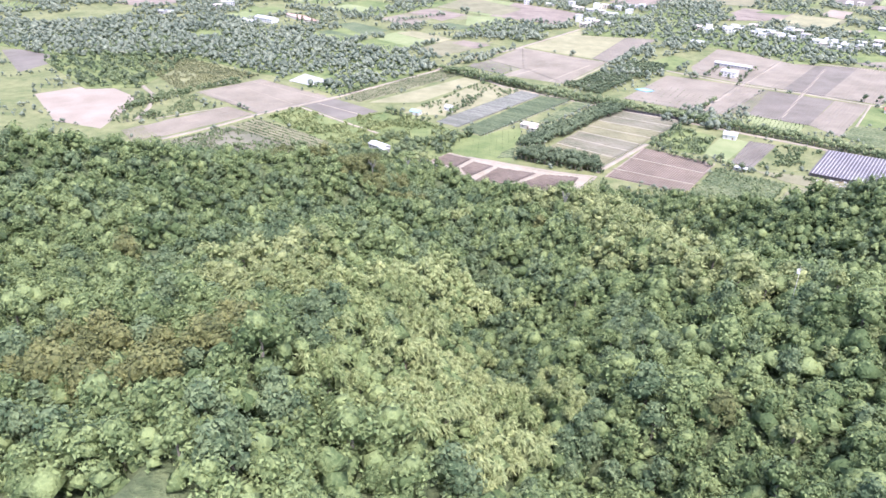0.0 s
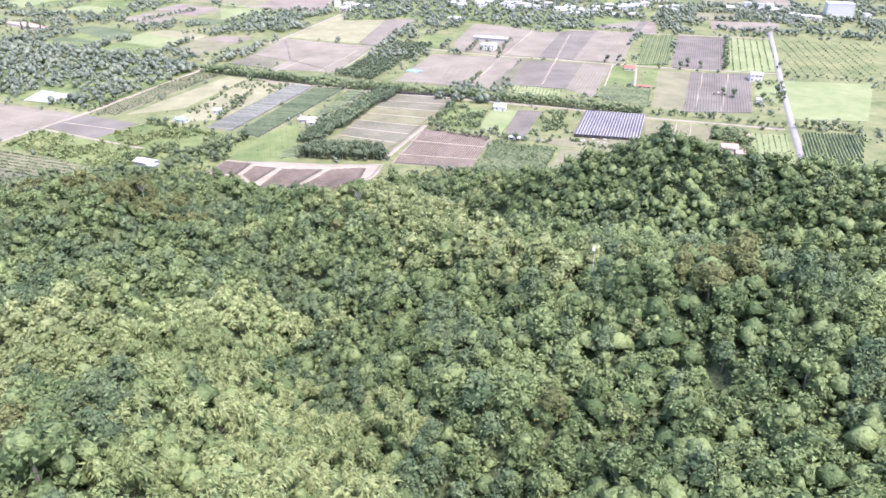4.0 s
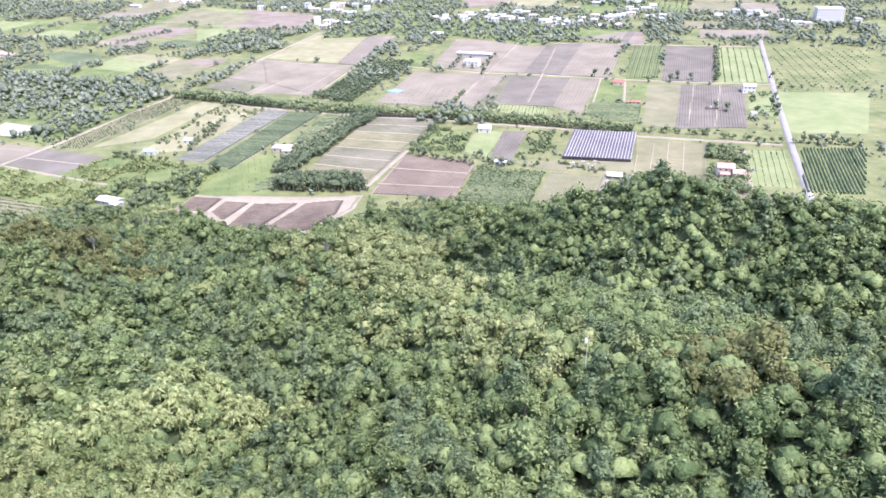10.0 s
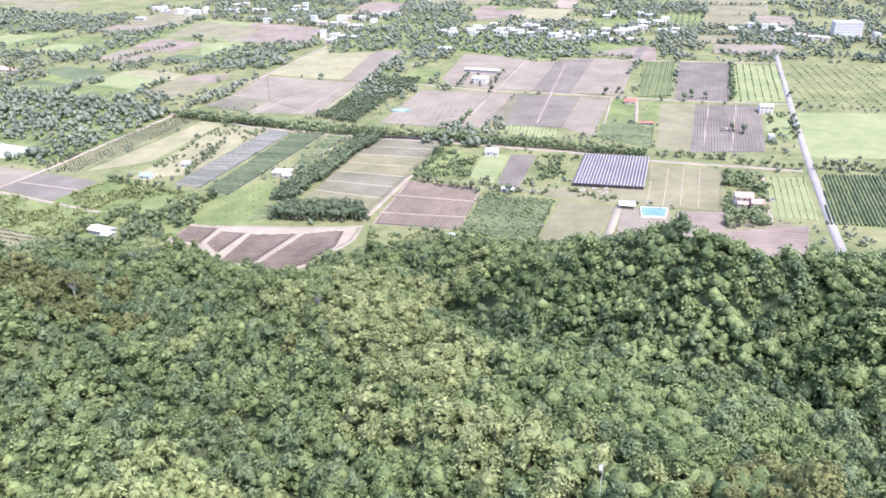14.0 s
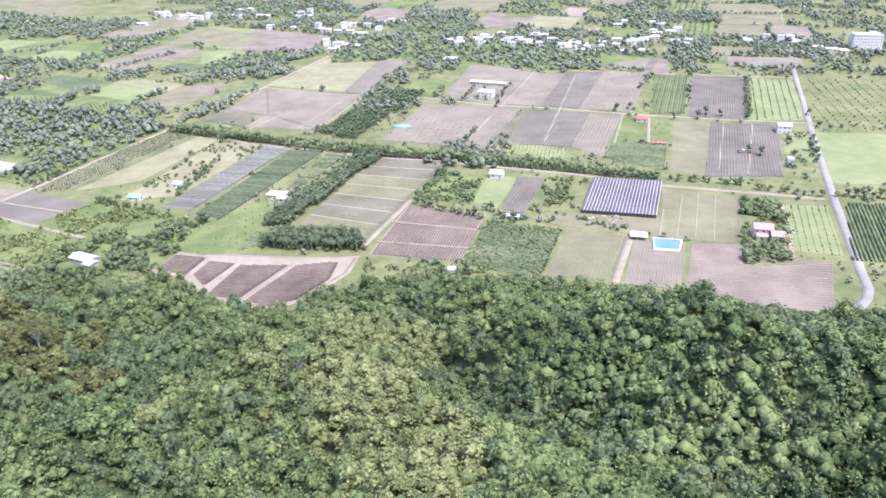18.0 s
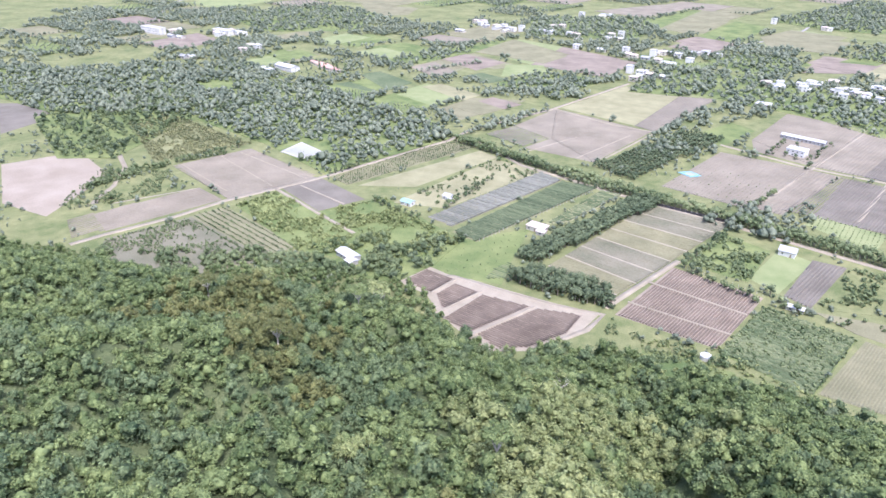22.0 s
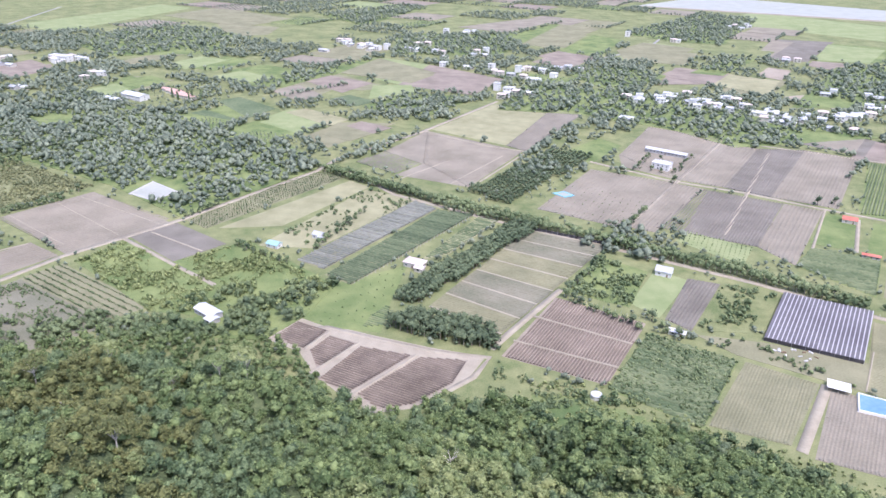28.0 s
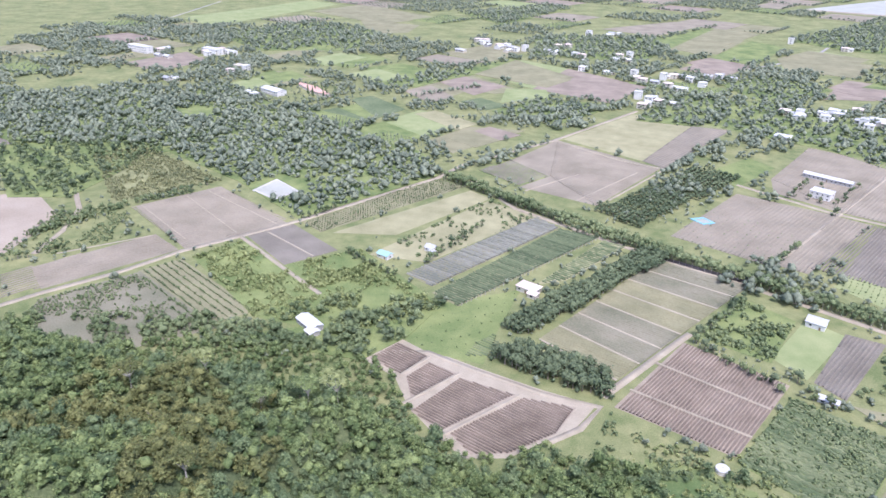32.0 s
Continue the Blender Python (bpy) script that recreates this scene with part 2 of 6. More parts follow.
def road(mat, label, width, *line, name="road", lift=0.0):
    """A strip along a line of points."""
    z = 0.05 + 0.0015 * len(LAID) + lift
    LAID.append(())
    TRACKS.append((line, width))
    p = np.array(line, float)
    d = np.gradient(p, axis=0)
    d /= np.linalg.norm(d, axis=1)[:, None]
    side = np.stack([-d[:, 1], d[:, 0]], 1) * width / 2
    n = len(p)
    verts = np.concatenate([np.c_[p + side, np.full(n, z)], np.c_[p - side, np.full(n, z)], np.c_[p + side, np.full(n, z - 0.7)], np.c_[p - side, np.full(n, z - 0.7)]])
    k = np.arange(n - 1)
    faces = np.concatenate([np.stack([k, k + n, k + n + 1, k + 1], 1), np.stack([k + 1, k + 1 + 2 * n, k + 2 * n, k], 1), np.stack([k + n, k + 3 * n, k + 3 * n + 1, k + n + 1], 1)])
    return tagged(new(name, mesh(name, verts, faces, mat)), label, "road", kind="structure")


# ------------------------------------------------------------------ fields and roads
field(TRACK, "bare tan earth round the fan-shaped beds", (-98, 326), (-87, 350), (-64, 342), (-36, 333), (-4, 324), (22, 319), (14, 300), (2, 288), (-12, 273), (-30, 268), (-47, 280), (-64, 296), (-76, 315))
field(FURROW, "reddish crop beds in bare soil", (-94, 327), (-84, 345), (-65, 337), (-74, 318))  # fan1
field(FURROW, "reddish crop beds in bare soil", (-71, 317), (-63, 332), (-47, 326), (-63, 300))  # fan2
field(FURROW, "reddish crop beds in bare soil", (-61, 292), (-45, 323), (-16, 317), (-44, 282))  # fan3
field(FURROW, "reddish crop beds in bare soil", (-40, 282), (-12, 316), (13, 315), (6, 294), (-12, 276), (-28, 271))  # fan4
field(FURROW, "reddish crop beds in bare soil", (64, 386), (113, 360), (82, 299), (30, 320))  # P
field(KHAKI, "grey brown stubble field in long strips", (51, 485), (106, 463), (30, 341), (-12, 368))  # Q
field(WEEDS, "green grass with saplings and vegetable beds", (-86, 350), (-75, 389), (-30, 420), (-35, 368), (-36, 337), (-66, 340))  # lawnA
field(LAWN, "bright mown grass", (108, 383), (133, 430), (151, 416), (122, 367))  # lawnB
field(KHAKI, "soil under rows of vines", (-81, 402), (-17, 518), (13, 512), (-62, 390))  # V1
field(KHAKI, "soil under rows of vines", (-104, 421), (-36, 536), (-17, 520), (-83, 409))  # V2
field(DRYGRASS, "dry yellowish meadow grass", (-22, 429), (14, 506), (32, 502), (-4, 440))  # stripY
field(DRYGRASS, "dry yellowish meadow grass", (-173, 466), (-96, 576), (-77, 562), (-128, 475))  # meadY
field(DRYGRASS, "dry yellowish meadow grass", (-136, 440), (-78, 557), (-36, 536), (-95, 440))  # gardM
field(GREYSOIL, "dark ploughed field", (-229, 446), (-206, 473), (-158, 441), (-183, 411))  # G1
field(KHAKI, "soil between shrub rows", (-201, 478), (-130, 594), (-102, 583), (-181, 465))  # R1
field(KHAKI, "soil between shrub rows", (-268, 378), (-252, 401), (-172, 354), (-198, 328))  # L1
field(SOIL, "grey brown bare field", (-337, 471), (-297, 527), (-206, 470), (-257, 414))  # B1
field(SOIL, "grey brown bare field", (-336, 364), (-291, 430), (-261, 412), (-309, 342))  # B2
field(STUBBLE, "reddish soil under weeds and low bushes", (-301, 332), (-266, 378), (-184, 332), (-214, 304), (-250, 286), (-285, 284))
field(WEEDS, "weedy green plot", (-246, 405), (-228, 438), (-184, 410), (-144, 448), (-68, 387), (-87, 348), (-121, 344), (-171, 348))  # scrub1
field(WEEDS, "weedy green plot", (72, 393), (97, 448), (127, 426), (107, 378))  # scrubB
field(WEEDS, "weedy green plot", (82, 296), (112, 350), (154, 326), (121, 269))  # e8
field(YELLOWGREEN, "yellow green scrub field", (-451, 566), (-428, 605), (-304, 539), (-357, 471))  # Y1
field(SAND, "sandy bare field", (-478, 433), (-438, 479), (-376, 436), (-365, 352), (-413, 364))  # sand1
field(GREYSOIL, "dark wet field", (-630, 593), (-596, 604), (-535, 566), (-544, 503))  # darkW
field(WEEDS, "dark green crop field", (-101, 626), (-77, 662), (-38, 628), (-60, 598))  # N1
field(WEEDS, "dark green crop field", (98, 682), (137, 732), (157, 708), (118, 646))  # N5
field(SOIL, "pale bare field", (-77, 662), (-43, 737), (56, 677), (6, 571), (-59, 595), (-38, 628))  # N2
field(SOIL, "pale bare field", (149, 676), (199, 783), (270, 744), (192, 608), (146, 641))  # N8
field(SOIL, "pale bare field", (61, 528), (116, 630), (188, 601), (124, 496))  # N9
field(DRYGRASS, "light yellowish green field", (-38, 742), (29, 862), (96, 844), (40, 694))  # N3
field(GREYSOIL, "grey ploughed field", (40, 694), (96, 844), (131, 827), (59, 678))  # N4
field(SOIL, "pale bare strip", (191, 609), (259, 729), (294, 714), (225, 594))  # c1
field(SOIL, "pale bare strip", (258, 575), (341, 714), (383, 691), (304, 553))  # c3
field(SOIL, "pale bare strip", (123, 501), (186, 600), (207, 589), (145, 491))  # d1
field(SOIL, "pale bare strip", (213, 473), (264, 561), (290, 548), (229, 445))  # d3
field(GREYSOIL, "dark ploughed strip", (225, 594), (294, 714), (341, 714), (258, 575))  # c2
field(GREYSOIL, "dark ploughed strip", (347, 528), (426, 668), (477, 645), (391, 505))  # c5
field(GREYSOIL, "dark ploughed strip", (166, 492), (209, 585), (262, 560), (213, 473))  # d2
field(GREYSOIL, "dark ploughed strip", (287, 389), (357, 507), (412, 487), (343, 375))  # d8
field(WEEDS, "green field under crop rows", (317, 544), (386, 680), (423, 669), (349, 538))  # c4
field(LAWN, "bright green plot with young bushes in rows", (157, 477), (170, 497), (209, 470), (194, 443))
field(WEEDS, "weedy green plot beside a farmhouse", (253, 483), (291, 543), (314, 534), (279, 473))  # d4
field(WEEDS, "weedy green plot beside a track", (286, 468), (319, 527), (329, 520), (294, 462))  # d5
field(LAWN, "bright green field", (374, 421), (403, 466), (426, 458), (381, 385))  # d9
field(LAWN, "bright green field", (396, 504), (477, 640), (522, 620), (442, 493))  # c6
field(LAWN, "bright green field", (277, 270), (311, 331), (338, 321), (302, 257))  # e6
field(LAWN, "bright green field", (364, 357), (430, 461), (507, 434), (424, 338))  # f1
field(WEEDS, "dark leafy crop", (229, 445), (250, 474), (291, 457), (262, 404))  # d6
field(WEEDS, "dark leafy crop", (302, 251), (353, 323), (399, 309), (338, 238))  # f3
field(KHAKI, "khaki field with pale dividing lines", (267, 405), (328, 518), (357, 507), (287, 389))  # d7
field(KHAKI, "khaki field with pale dividing lines", (209, 304), (246, 374), (292, 349), (252, 284))  # e4
field(KHAKI, "khaki field with pale dividing lines", (124, 272), (158, 326), (189, 309), (157, 261))  # e9
field(GREYSOIL, "grey ploughed strip", (125, 366), (151, 419), (170, 413), (137, 354))  # e2
field(GRASS, "rough green plot", (139, 355), (171, 413), (202, 403), (170, 355))  # e3
field(GRASS, "rough green plot", (240, 259), (289, 345), (312, 328), (267, 255))  # e5
field(GRASS, "rough green plot", (536, 621), (631, 579), (520, 449), (441, 477))  # f2
field(KHAKI, "dusty yard with debris", (138, 351), (173, 346), (223, 330), (209, 304), (155, 332))  # yard
field(SOIL, "beige bare field", (164, 253), (194, 307), (219, 289), (192, 243))  # e10
field(PINKSOIL, "reddish brown bare field", (195, 243), (224, 291), (252, 284), (238, 257), (291, 252), (255, 203), (218, 223))  # e11
field(PINKSOIL, "reddish brown bare field", (-99, 953), (-68, 1095), (42, 1010), (-3, 908))  # g1b
field(LAWN, "pale green field", (-181, 1023), (-143, 1139), (-68, 1095), (-99, 953))  # g1a
field(LAWN, "pale green field", (-227, 766), (-207, 810), (-137, 765), (-167, 724))  # a3
field(LAWN, "pale green field", (-357, 971), (-314, 1042), (-252, 1020), (-280, 915))  # a5
field(LAWN, "pale green field", (227, 1189), (319, 1372), (394, 1307), (319, 1156))  # b2
field(LAWN, "pale green field", (-869, 1360), (-763, 1728), (-664, 1683), (-761, 1288))  # b14
field(LAWN, "pale green field", (529, 1676), (671, 1886), (893, 1677), (784, 1454))  # b11
field(LAWN, "pale green field", (-586, 720), (-568, 762), (-514, 756), (-536, 704))  # a9
field(KHAKI, "beige field", (-236, 934), (-190, 1006), (-108, 935), (-168, 894))  # g2
field(KHAKI, "beige field", (-274, 1157), (-203, 1281), (-137, 1234), (-190, 1099))  # k1
field(KHAKI, "beige field", (329, 964), (383, 1080), (450, 1052), (389, 956))  # k3
field(KHAKI, "beige field", (-168, 697), (-139, 758), (-79, 761), (-134, 666))  # a4
field(KHAKI, "beige field", (-252, 898), (-213, 979), (-145, 915), (-202, 852))  # a8
field(KHAKI, "beige field", (57, 1308), (128, 1476), (213, 1440), (154, 1283))  # b4
field(KHAKI, "beige field", (-484, 865), (-460, 954), (-398, 938), (-416, 859))  # b18
field(PINKSOIL, "reddish field", (256, 1005), (309, 1132), (377, 1100), (316, 1014))  # k2
field(PINKSOIL, "reddish field", (88, 1143), (151, 1244), (197, 1199), (146, 1107))  # b1
field(PINKSOIL, "reddish field", (371, 688), (428, 757), (437, 748), (403, 679))  # b9
field(PINKSOIL, "reddish field", (-698, 935), (-660, 1042), (-603, 998), (-640, 912))  # a10
field(GREYSOIL, "grey ploughed field", (465, 1228), (577, 1451), (677, 1435), (542, 1215))  # k4
field(GREYSOIL, "grey ploughed field", (333, 745), (380, 790), (431, 757), (392, 699))  # b8
field(GREYSOIL, "grey ploughed field", (-483, 717), (-463, 758), (-427, 730), (-449, 682))  # a6
field(WEEDS, "dark green crop field", (-318, 745), (-281, 834), (-239, 813), (-267, 726))  # a1
field(WEEDS, "dark green crop field", (-259, 706), (-228, 759), (-172, 716), (-197, 672))  # a2
field(WEEDS, "dark green crop field", (-484, 858), (-469, 955), (-408, 917), (-444, 844))  # a12
field(WEEDS, "dark green crop field", (136, 1241), (224, 1442), (274, 1384), (203, 1210))  # b3
field(WEEDS, "dark green crop field", (552, 1217), (668, 1414), (750, 1385), (672, 1226))  # b7
field(WEEDS, "dark green crop field", (319, 538), (321, 556), (388, 673), (398, 669), (333, 536))  # b10
field(WEEDS, "dark green crop field", (-353, 1009), (-310, 1057), (-240, 1014), (-295, 953))  # b17
field(WEEDS, "dark green crop field", (-415, 1020), (-389, 1114), (-335, 1085), (-367, 1003))  # b19
field(GRASS, "rough green field", (-193, 870), (-176, 921), (-72, 893), (-126, 848))  # a7
field(GRASS, "rough green field", (-743, 760), (-674, 909), (-621, 887), (-648, 662))  # a11
field(GRASS, "rough green field", (-196, 1721), (-129, 1872), (68, 1800), (-22, 1611))  # b12
field(GRASS, "rough green field", (168, 1697), (227, 1904), (410, 1830), (307, 1615))  # b13
field(GRASS, "rough green field", (-1031, 1542), (-976, 1714), (-872, 1726), (-968, 1445))  # b15
field(GRASS, "rough green field", (-413, 1306), (-356, 1501), (-224, 1410), (-274, 1239))  # b16
road(TRACK, "pale dusty farm track", 4.5, (-318, 318), (-306, 337), (-278, 374), (-258, 411), (-230, 446), (-204, 480), (-130, 597), (-117, 636), (-49, 730), (33, 877))
road(TRACK, "pale dusty farm track", 4.0, (-444, 528), (-374, 454), (-357, 416), (-349, 380))
road(CONCRETE, "straight pale concrete road", 5.4, (773, 1029), (540, 650), (411, 434), (347, 324), (299, 239), (290, 222), (283, 214), (272, 206), (258, 200))
road(TRACK, "pale dusty farm track", 4.0, (118, 652), (183, 606), (241, 582), (292, 551), (345, 525), (445, 482))
road(TRACK, "narrow dusty farm track", 3.5, (264, 741), (383, 688), (481, 651), (526, 631))
road(TRACK, "pale dusty farm track", 4.2, (24.5, 326), (63.5, 389.5), (68, 396))
road(TRACK, "pale dusty farm track", 3.4, (-100, 331), (-66, 340), (-36, 330), (-4, 321), (24, 318), (16, 300), (4, 288))
road(TRACK, "pale dusty farm track", 1.4, (49, 362), (101, 337), lift=0.65)
road(TRACK, "pale dusty farm track", 1.4, (37, 335), (90, 314), lift=0.65)
road(TRACK, "pale dusty farm track", 1.8, (-46, 326), (-66, 296), lift=0.22)
road(TRACK, "pale dusty farm track", 1.8, (-14, 317), (-42, 280), lift=0.22)
road(TRACK, "pale dusty farm track", 2.0, (-64, 336), (-74, 317), lift=0.22)
road(TRACK, "pale dusty farm track", 3.5, (190, 608), (150, 540), (124, 498))
road(TRACK, "pale dusty farm track", 3.5, (192, 612), (270, 745))
road(TRACK, "pale dusty farm track", 3.0, (240, 580), (300, 700))
road(TRACK, "pale dusty farm track", 3.0, (240, 580), (196, 492))
road(TRACK, "pale dusty farm track", 2.0, (292, 550), (240, 452))
road(TRACK, "pale dusty farm track", 3.0, (310, 532), (280, 470))
road(TRACK, "pale dusty farm track", 5.0, (160, 257), (192, 308))
road(TRACK, "pale dusty farm track", 2.0, (60, 676), (15, 585))
road(TRACK, "pale dusty farm track", 3.5, (-45, 735), (20, 690), (60, 676))
road(TRACK, "pale dusty farm track", 3.0, (-145, 382), (-183, 408), (-232, 443))
road(TRACK, "pale path across ploughed soil", 1.6, (-217, 455), (-170, 428))
road(TRACK, "pale path across bare soil", 1.2, (-333, 473), (-267, 429))
road(TRACK, "pale path across bare soil", 1.0, (-311, 500), (-238, 448))
road(TRACK, "pale path across bare soil", 1.2, (-301, 515), (-218, 470))
road(TRACK, "pale path across bare soil", 1.4, (-335, 385), (-291, 428))
road(TRACK, "pale path across bare soil", 1.6, (-53, 587), (-14, 640))
road(TRACK, "pale path across bare soil", 1.8, (-10, 577), (36, 660))
road(TRACK, "pale dusty farm track", 4.5, (-100, 600), (-54, 547), (28, 501), (112, 459), (195, 415), (253, 378), (345, 333))
road(TRACK, "pale dusty farm track", 2.0, (303, 398), (370, 505))
road(TRACK, "pale dusty farm track", 2.0, (320, 385), (392, 495))
road(TRACK, "pale dusty farm track", 3.5, (312, 332), (272, 262))
road(CONCRETE, "pale concrete road", 5.0, (-950, 1640), (-900, 1350), (-800, 1120), (-740, 1020), (-690, 1000))
road(CONCRETE, "pale concrete road", 5.0, (140, 1120), (300, 1300), (420, 1600))
water = field(WATER, "broad pale river beyond the fields", (409, 1969), (660, 2252), (1127, 1949), (1022, 1756), name="river")
field(SAND, "pale river bank", (1022, 1756), (409, 1969), (395, 1950), (1000, 1735))

# the stubble field lies in seven strips of different growth
STRIPS = (STUBBLE, STUBBLE, KHAKI, KHAKI, STUBBLE, STUBBLE, KHAKI)


def strip(k, n=7):
    a, b, c, d = (Vector(p) for p in ((51, 485), (106, 463), (30, 341), (-12, 368)))
    return [a.lerp(d, k / n).to_tuple(), b.lerp(c, k / n).to_tuple(), b.lerp(c, (k + 0.93) / n).to_tuple(), a.lerp(d, (k + 0.93) / n).to_tuple()]


field(TRACK, "tan paths between stubble strips", (51, 485), (106, 463), (30, 341), (-12, 368))
for k, mat in enumerate(STRIPS):
    field(mat, "strip of stubble and weeds", *strip(k))

SMALL = {GREYSOIL.name: "dark ploughed field among trees", CROP.name: "green row crop among trees", WEEDS.name: "dark green field among trees", LAWN.name: "bright grass field among trees", DRYGRASS.name: "dry yellowish field among trees", KHAKI.name: "khaki stubble field among trees", PINKSOIL.name: "reddish bare field among trees", SOIL.name: "pale bare field among trees", SAND.name: "sandy bare field among trees"}


def open_plot(mat, *corners):
    """A small plot among the trees, kept free of them."""
    OPEN.append(corners)
    field(mat, SMALL[mat.name], *corners)


open_plot(GREYSOIL, (-476, 724), (-453, 751), (-420, 739), (-432, 692))
open_plot(CROP, (-323, 760), (-302, 792), (-246, 750), (-263, 713))
open_plot(CROP, (-304, 834), (-283, 857), (-225, 807), (-243, 762))
open_plot(WEEDS, (-248, 700), (-230, 748), (-172, 710), (-195, 670))
open_plot(LAWN, (-228, 748), (-206, 778), (-150, 742), (-174, 710))
open_plot(DRYGRASS, (-210, 792), (-190, 812), (-132, 771), (-148, 742))
open_plot(KHAKI, (-152, 712), (-137, 752), (-98, 719), (-117, 689))
open_plot(PINKSOIL, (-131, 744), (-118, 765), (-81, 743), (-98, 719))
open_plot(LAWN, (-485, 860), (-464, 908), (-423, 869), (-443, 835))
open_plot(WEEDS, (-469, 919), (-441, 961), (-400, 929), (-432, 883))
open_plot(LAWN, (-453, 1042), (-426, 1109), (-374, 1085), (-409, 1005))
open_plot(LAWN, (-354, 961), (-333, 1012), (-276, 972), (-293, 921))
open_plot(WEEDS, (-334, 1017), (-306, 1056), (-244, 1017), (-264, 987))
open_plot(KHAKI, (-203, 1023), (-152, 1137), (-50, 1033), (-82, 964))
open_plot(PINKSOIL, (-224, 955), (-200, 997), (-134, 956), (-164, 895))
open_plot(SOIL, (-254, 893), (-228, 931), (-186, 881), (-207, 844))
open_plot(PINKSOIL, (-636, 931), (-615, 1016), (-588, 978), (-617, 909))
open_plot(KHAKI, (-531, 1045), (-486, 1151), (-450, 1139), (-496, 1020))
open_plot(CROP, (-173, 862), (-153, 886), (-114, 857), (-135, 829))
open_plot(LAWN, (-132, 944), (-81, 952), (-72, 908), (-126, 869))
open_plot(KHAKI, (-674, 1546), (-610, 1698), (-388, 1543), (-463, 1415))
open_plot(LAWN, (-877, 1388), (-787, 1623), (-736, 1533), (-801, 1325))
open_plot(KHAKI, (-521, 1447), (-390, 1429), (-385, 1332), (-446, 1298))
open_plot(PINKSOIL, (-57, 1032), (-30, 1064), (43, 1007), (2, 907), (-50, 945))
open_plot(PINKSOIL, (100, 1195), (140, 1249), (192, 1200), (159, 1123))
open_plot(KHAKI, (242, 1274), (306, 1366), (396, 1308), (330, 1150), (240, 1184))
open_plot(PINKSOIL, (271, 1068), (314, 1132), (381, 1098), (332, 1007))
open_plot(DRYGRASS, (331, 1012), (379, 1092), (438, 1052), (390, 962))
open_plot(SOIL, (480, 1276), (561, 1434), (599, 1418), (501, 1243))
open_plot(GREYSOIL, (490, 1241), (602, 1427), (639, 1403), (547, 1233))
open_plot(LAWN, (561, 1235), (654, 1405), (736, 1357), (639, 1214))
open_plot(SAND, (418, 1090), (457, 1154), (485, 1134), (443, 1058))
open_plot(PINKSOIL, (527, 1181), (553, 1224), (602, 1209), (563, 1140))
open_plot(SAND, (407, 953), (443, 969), (492, 933), (454, 879))
open_plot(SOIL, (343, 766), (370, 785), (422, 762), (384, 704))
open_plot(KHAKI, (49, 1365), (178, 1596), (250, 1525), (122, 1273))
open_plot(SOIL, (-43, 1496), (97, 1641), (153, 1603), (58, 1437))
OPEN.append(((205, 402), (250, 383), (219.5, 329), (174.5, 348)))


# ------------------------------------------------------------------ plants
rng = np.random.default_rng(7)
LEAF = material("mid green foliage", (0.070, 0.110, 0.040), (0.220, 0.280, 0.112), 0.16, 1.7, 0.7, 1.0, island=0.30, deep=0.4, wide=0.035)
BAMBOO = material("pale bamboo foliage", (0.140, 0.188, 0.068), (0.325, 0.372, 0.162), 0.16, 1.7, 0.7, 1.0, island=0.30, deep=0.4, wide=0.04)
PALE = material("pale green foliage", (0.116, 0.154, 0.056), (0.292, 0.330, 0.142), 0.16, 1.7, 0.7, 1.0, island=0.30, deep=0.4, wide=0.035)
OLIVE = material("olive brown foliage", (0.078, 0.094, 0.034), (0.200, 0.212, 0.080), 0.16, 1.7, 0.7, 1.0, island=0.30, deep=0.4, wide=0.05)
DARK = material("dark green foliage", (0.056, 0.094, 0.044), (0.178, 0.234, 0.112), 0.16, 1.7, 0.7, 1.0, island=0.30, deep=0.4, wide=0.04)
# Distant foliage: paler and greyer, with the haze of distance put into its colour.
HAZYLEAF = material("haze-greyed green foliage", (0.115, 0.146, 0.104), (0.248, 0.282, 0.200), 0.1, 2.0, 0.75, 0.9, deep=0.35, island=0.24, wide=0.02)
HAZYDARK = material("haze-greyed deep green foliage", (0.094, 0.124, 0.090), (0.215, 0.250, 0.178), 0.1, 2.0, 0.75, 0.9, deep=0.35, island=0.24, wide=0.02)
MIDLEAF = material("fresh green foliage", (0.076, 0.114, 0.052), (0.214, 0.262, 0.128), 0.14, 2.2, 0.72, 0.9, deep=0.35, island=0.2, wide=0.03)
MIDDARK = material("shady green foliage", (0.056, 0.086, 0.047), (0.150, 0.190, 0.104), 0.14, 2.2, 0.72, 0.9, deep=0.35, island=0.2, wide=0.03)
YELLOWLEAF = material("yellow green foliage", (0.125, 0.142, 0.070), (0.250, 0.260, 0.128), 0.1, 2.0, 0.75, 0.0, island=0.4)
BARK = material("grey bark", (0.16, 0.13, 0.10), (0.32, 0.28, 0.23), 0.8, 7.0)
PALEBARK = material("bleached bare wood", (0.38, 0.35, 0.30), (0.55, 0.52, 0.47), 0.8, 7.0)

GOLD = (1 + 5**0.5) / 2
ICO = np.array([(-1, GOLD, 0), (1, GOLD, 0), (-1, -GOLD, 0), (1, -GOLD, 0), (0, -1, GOLD), (0, 1, GOLD), (0, -1, -GOLD), (0, 1, -GOLD), (GOLD, 0, -1), (GOLD, 0, 1), (-GOLD, 0, -1), (-GOLD, 0, 1)]) / (1 + GOLD**2) ** 0.5
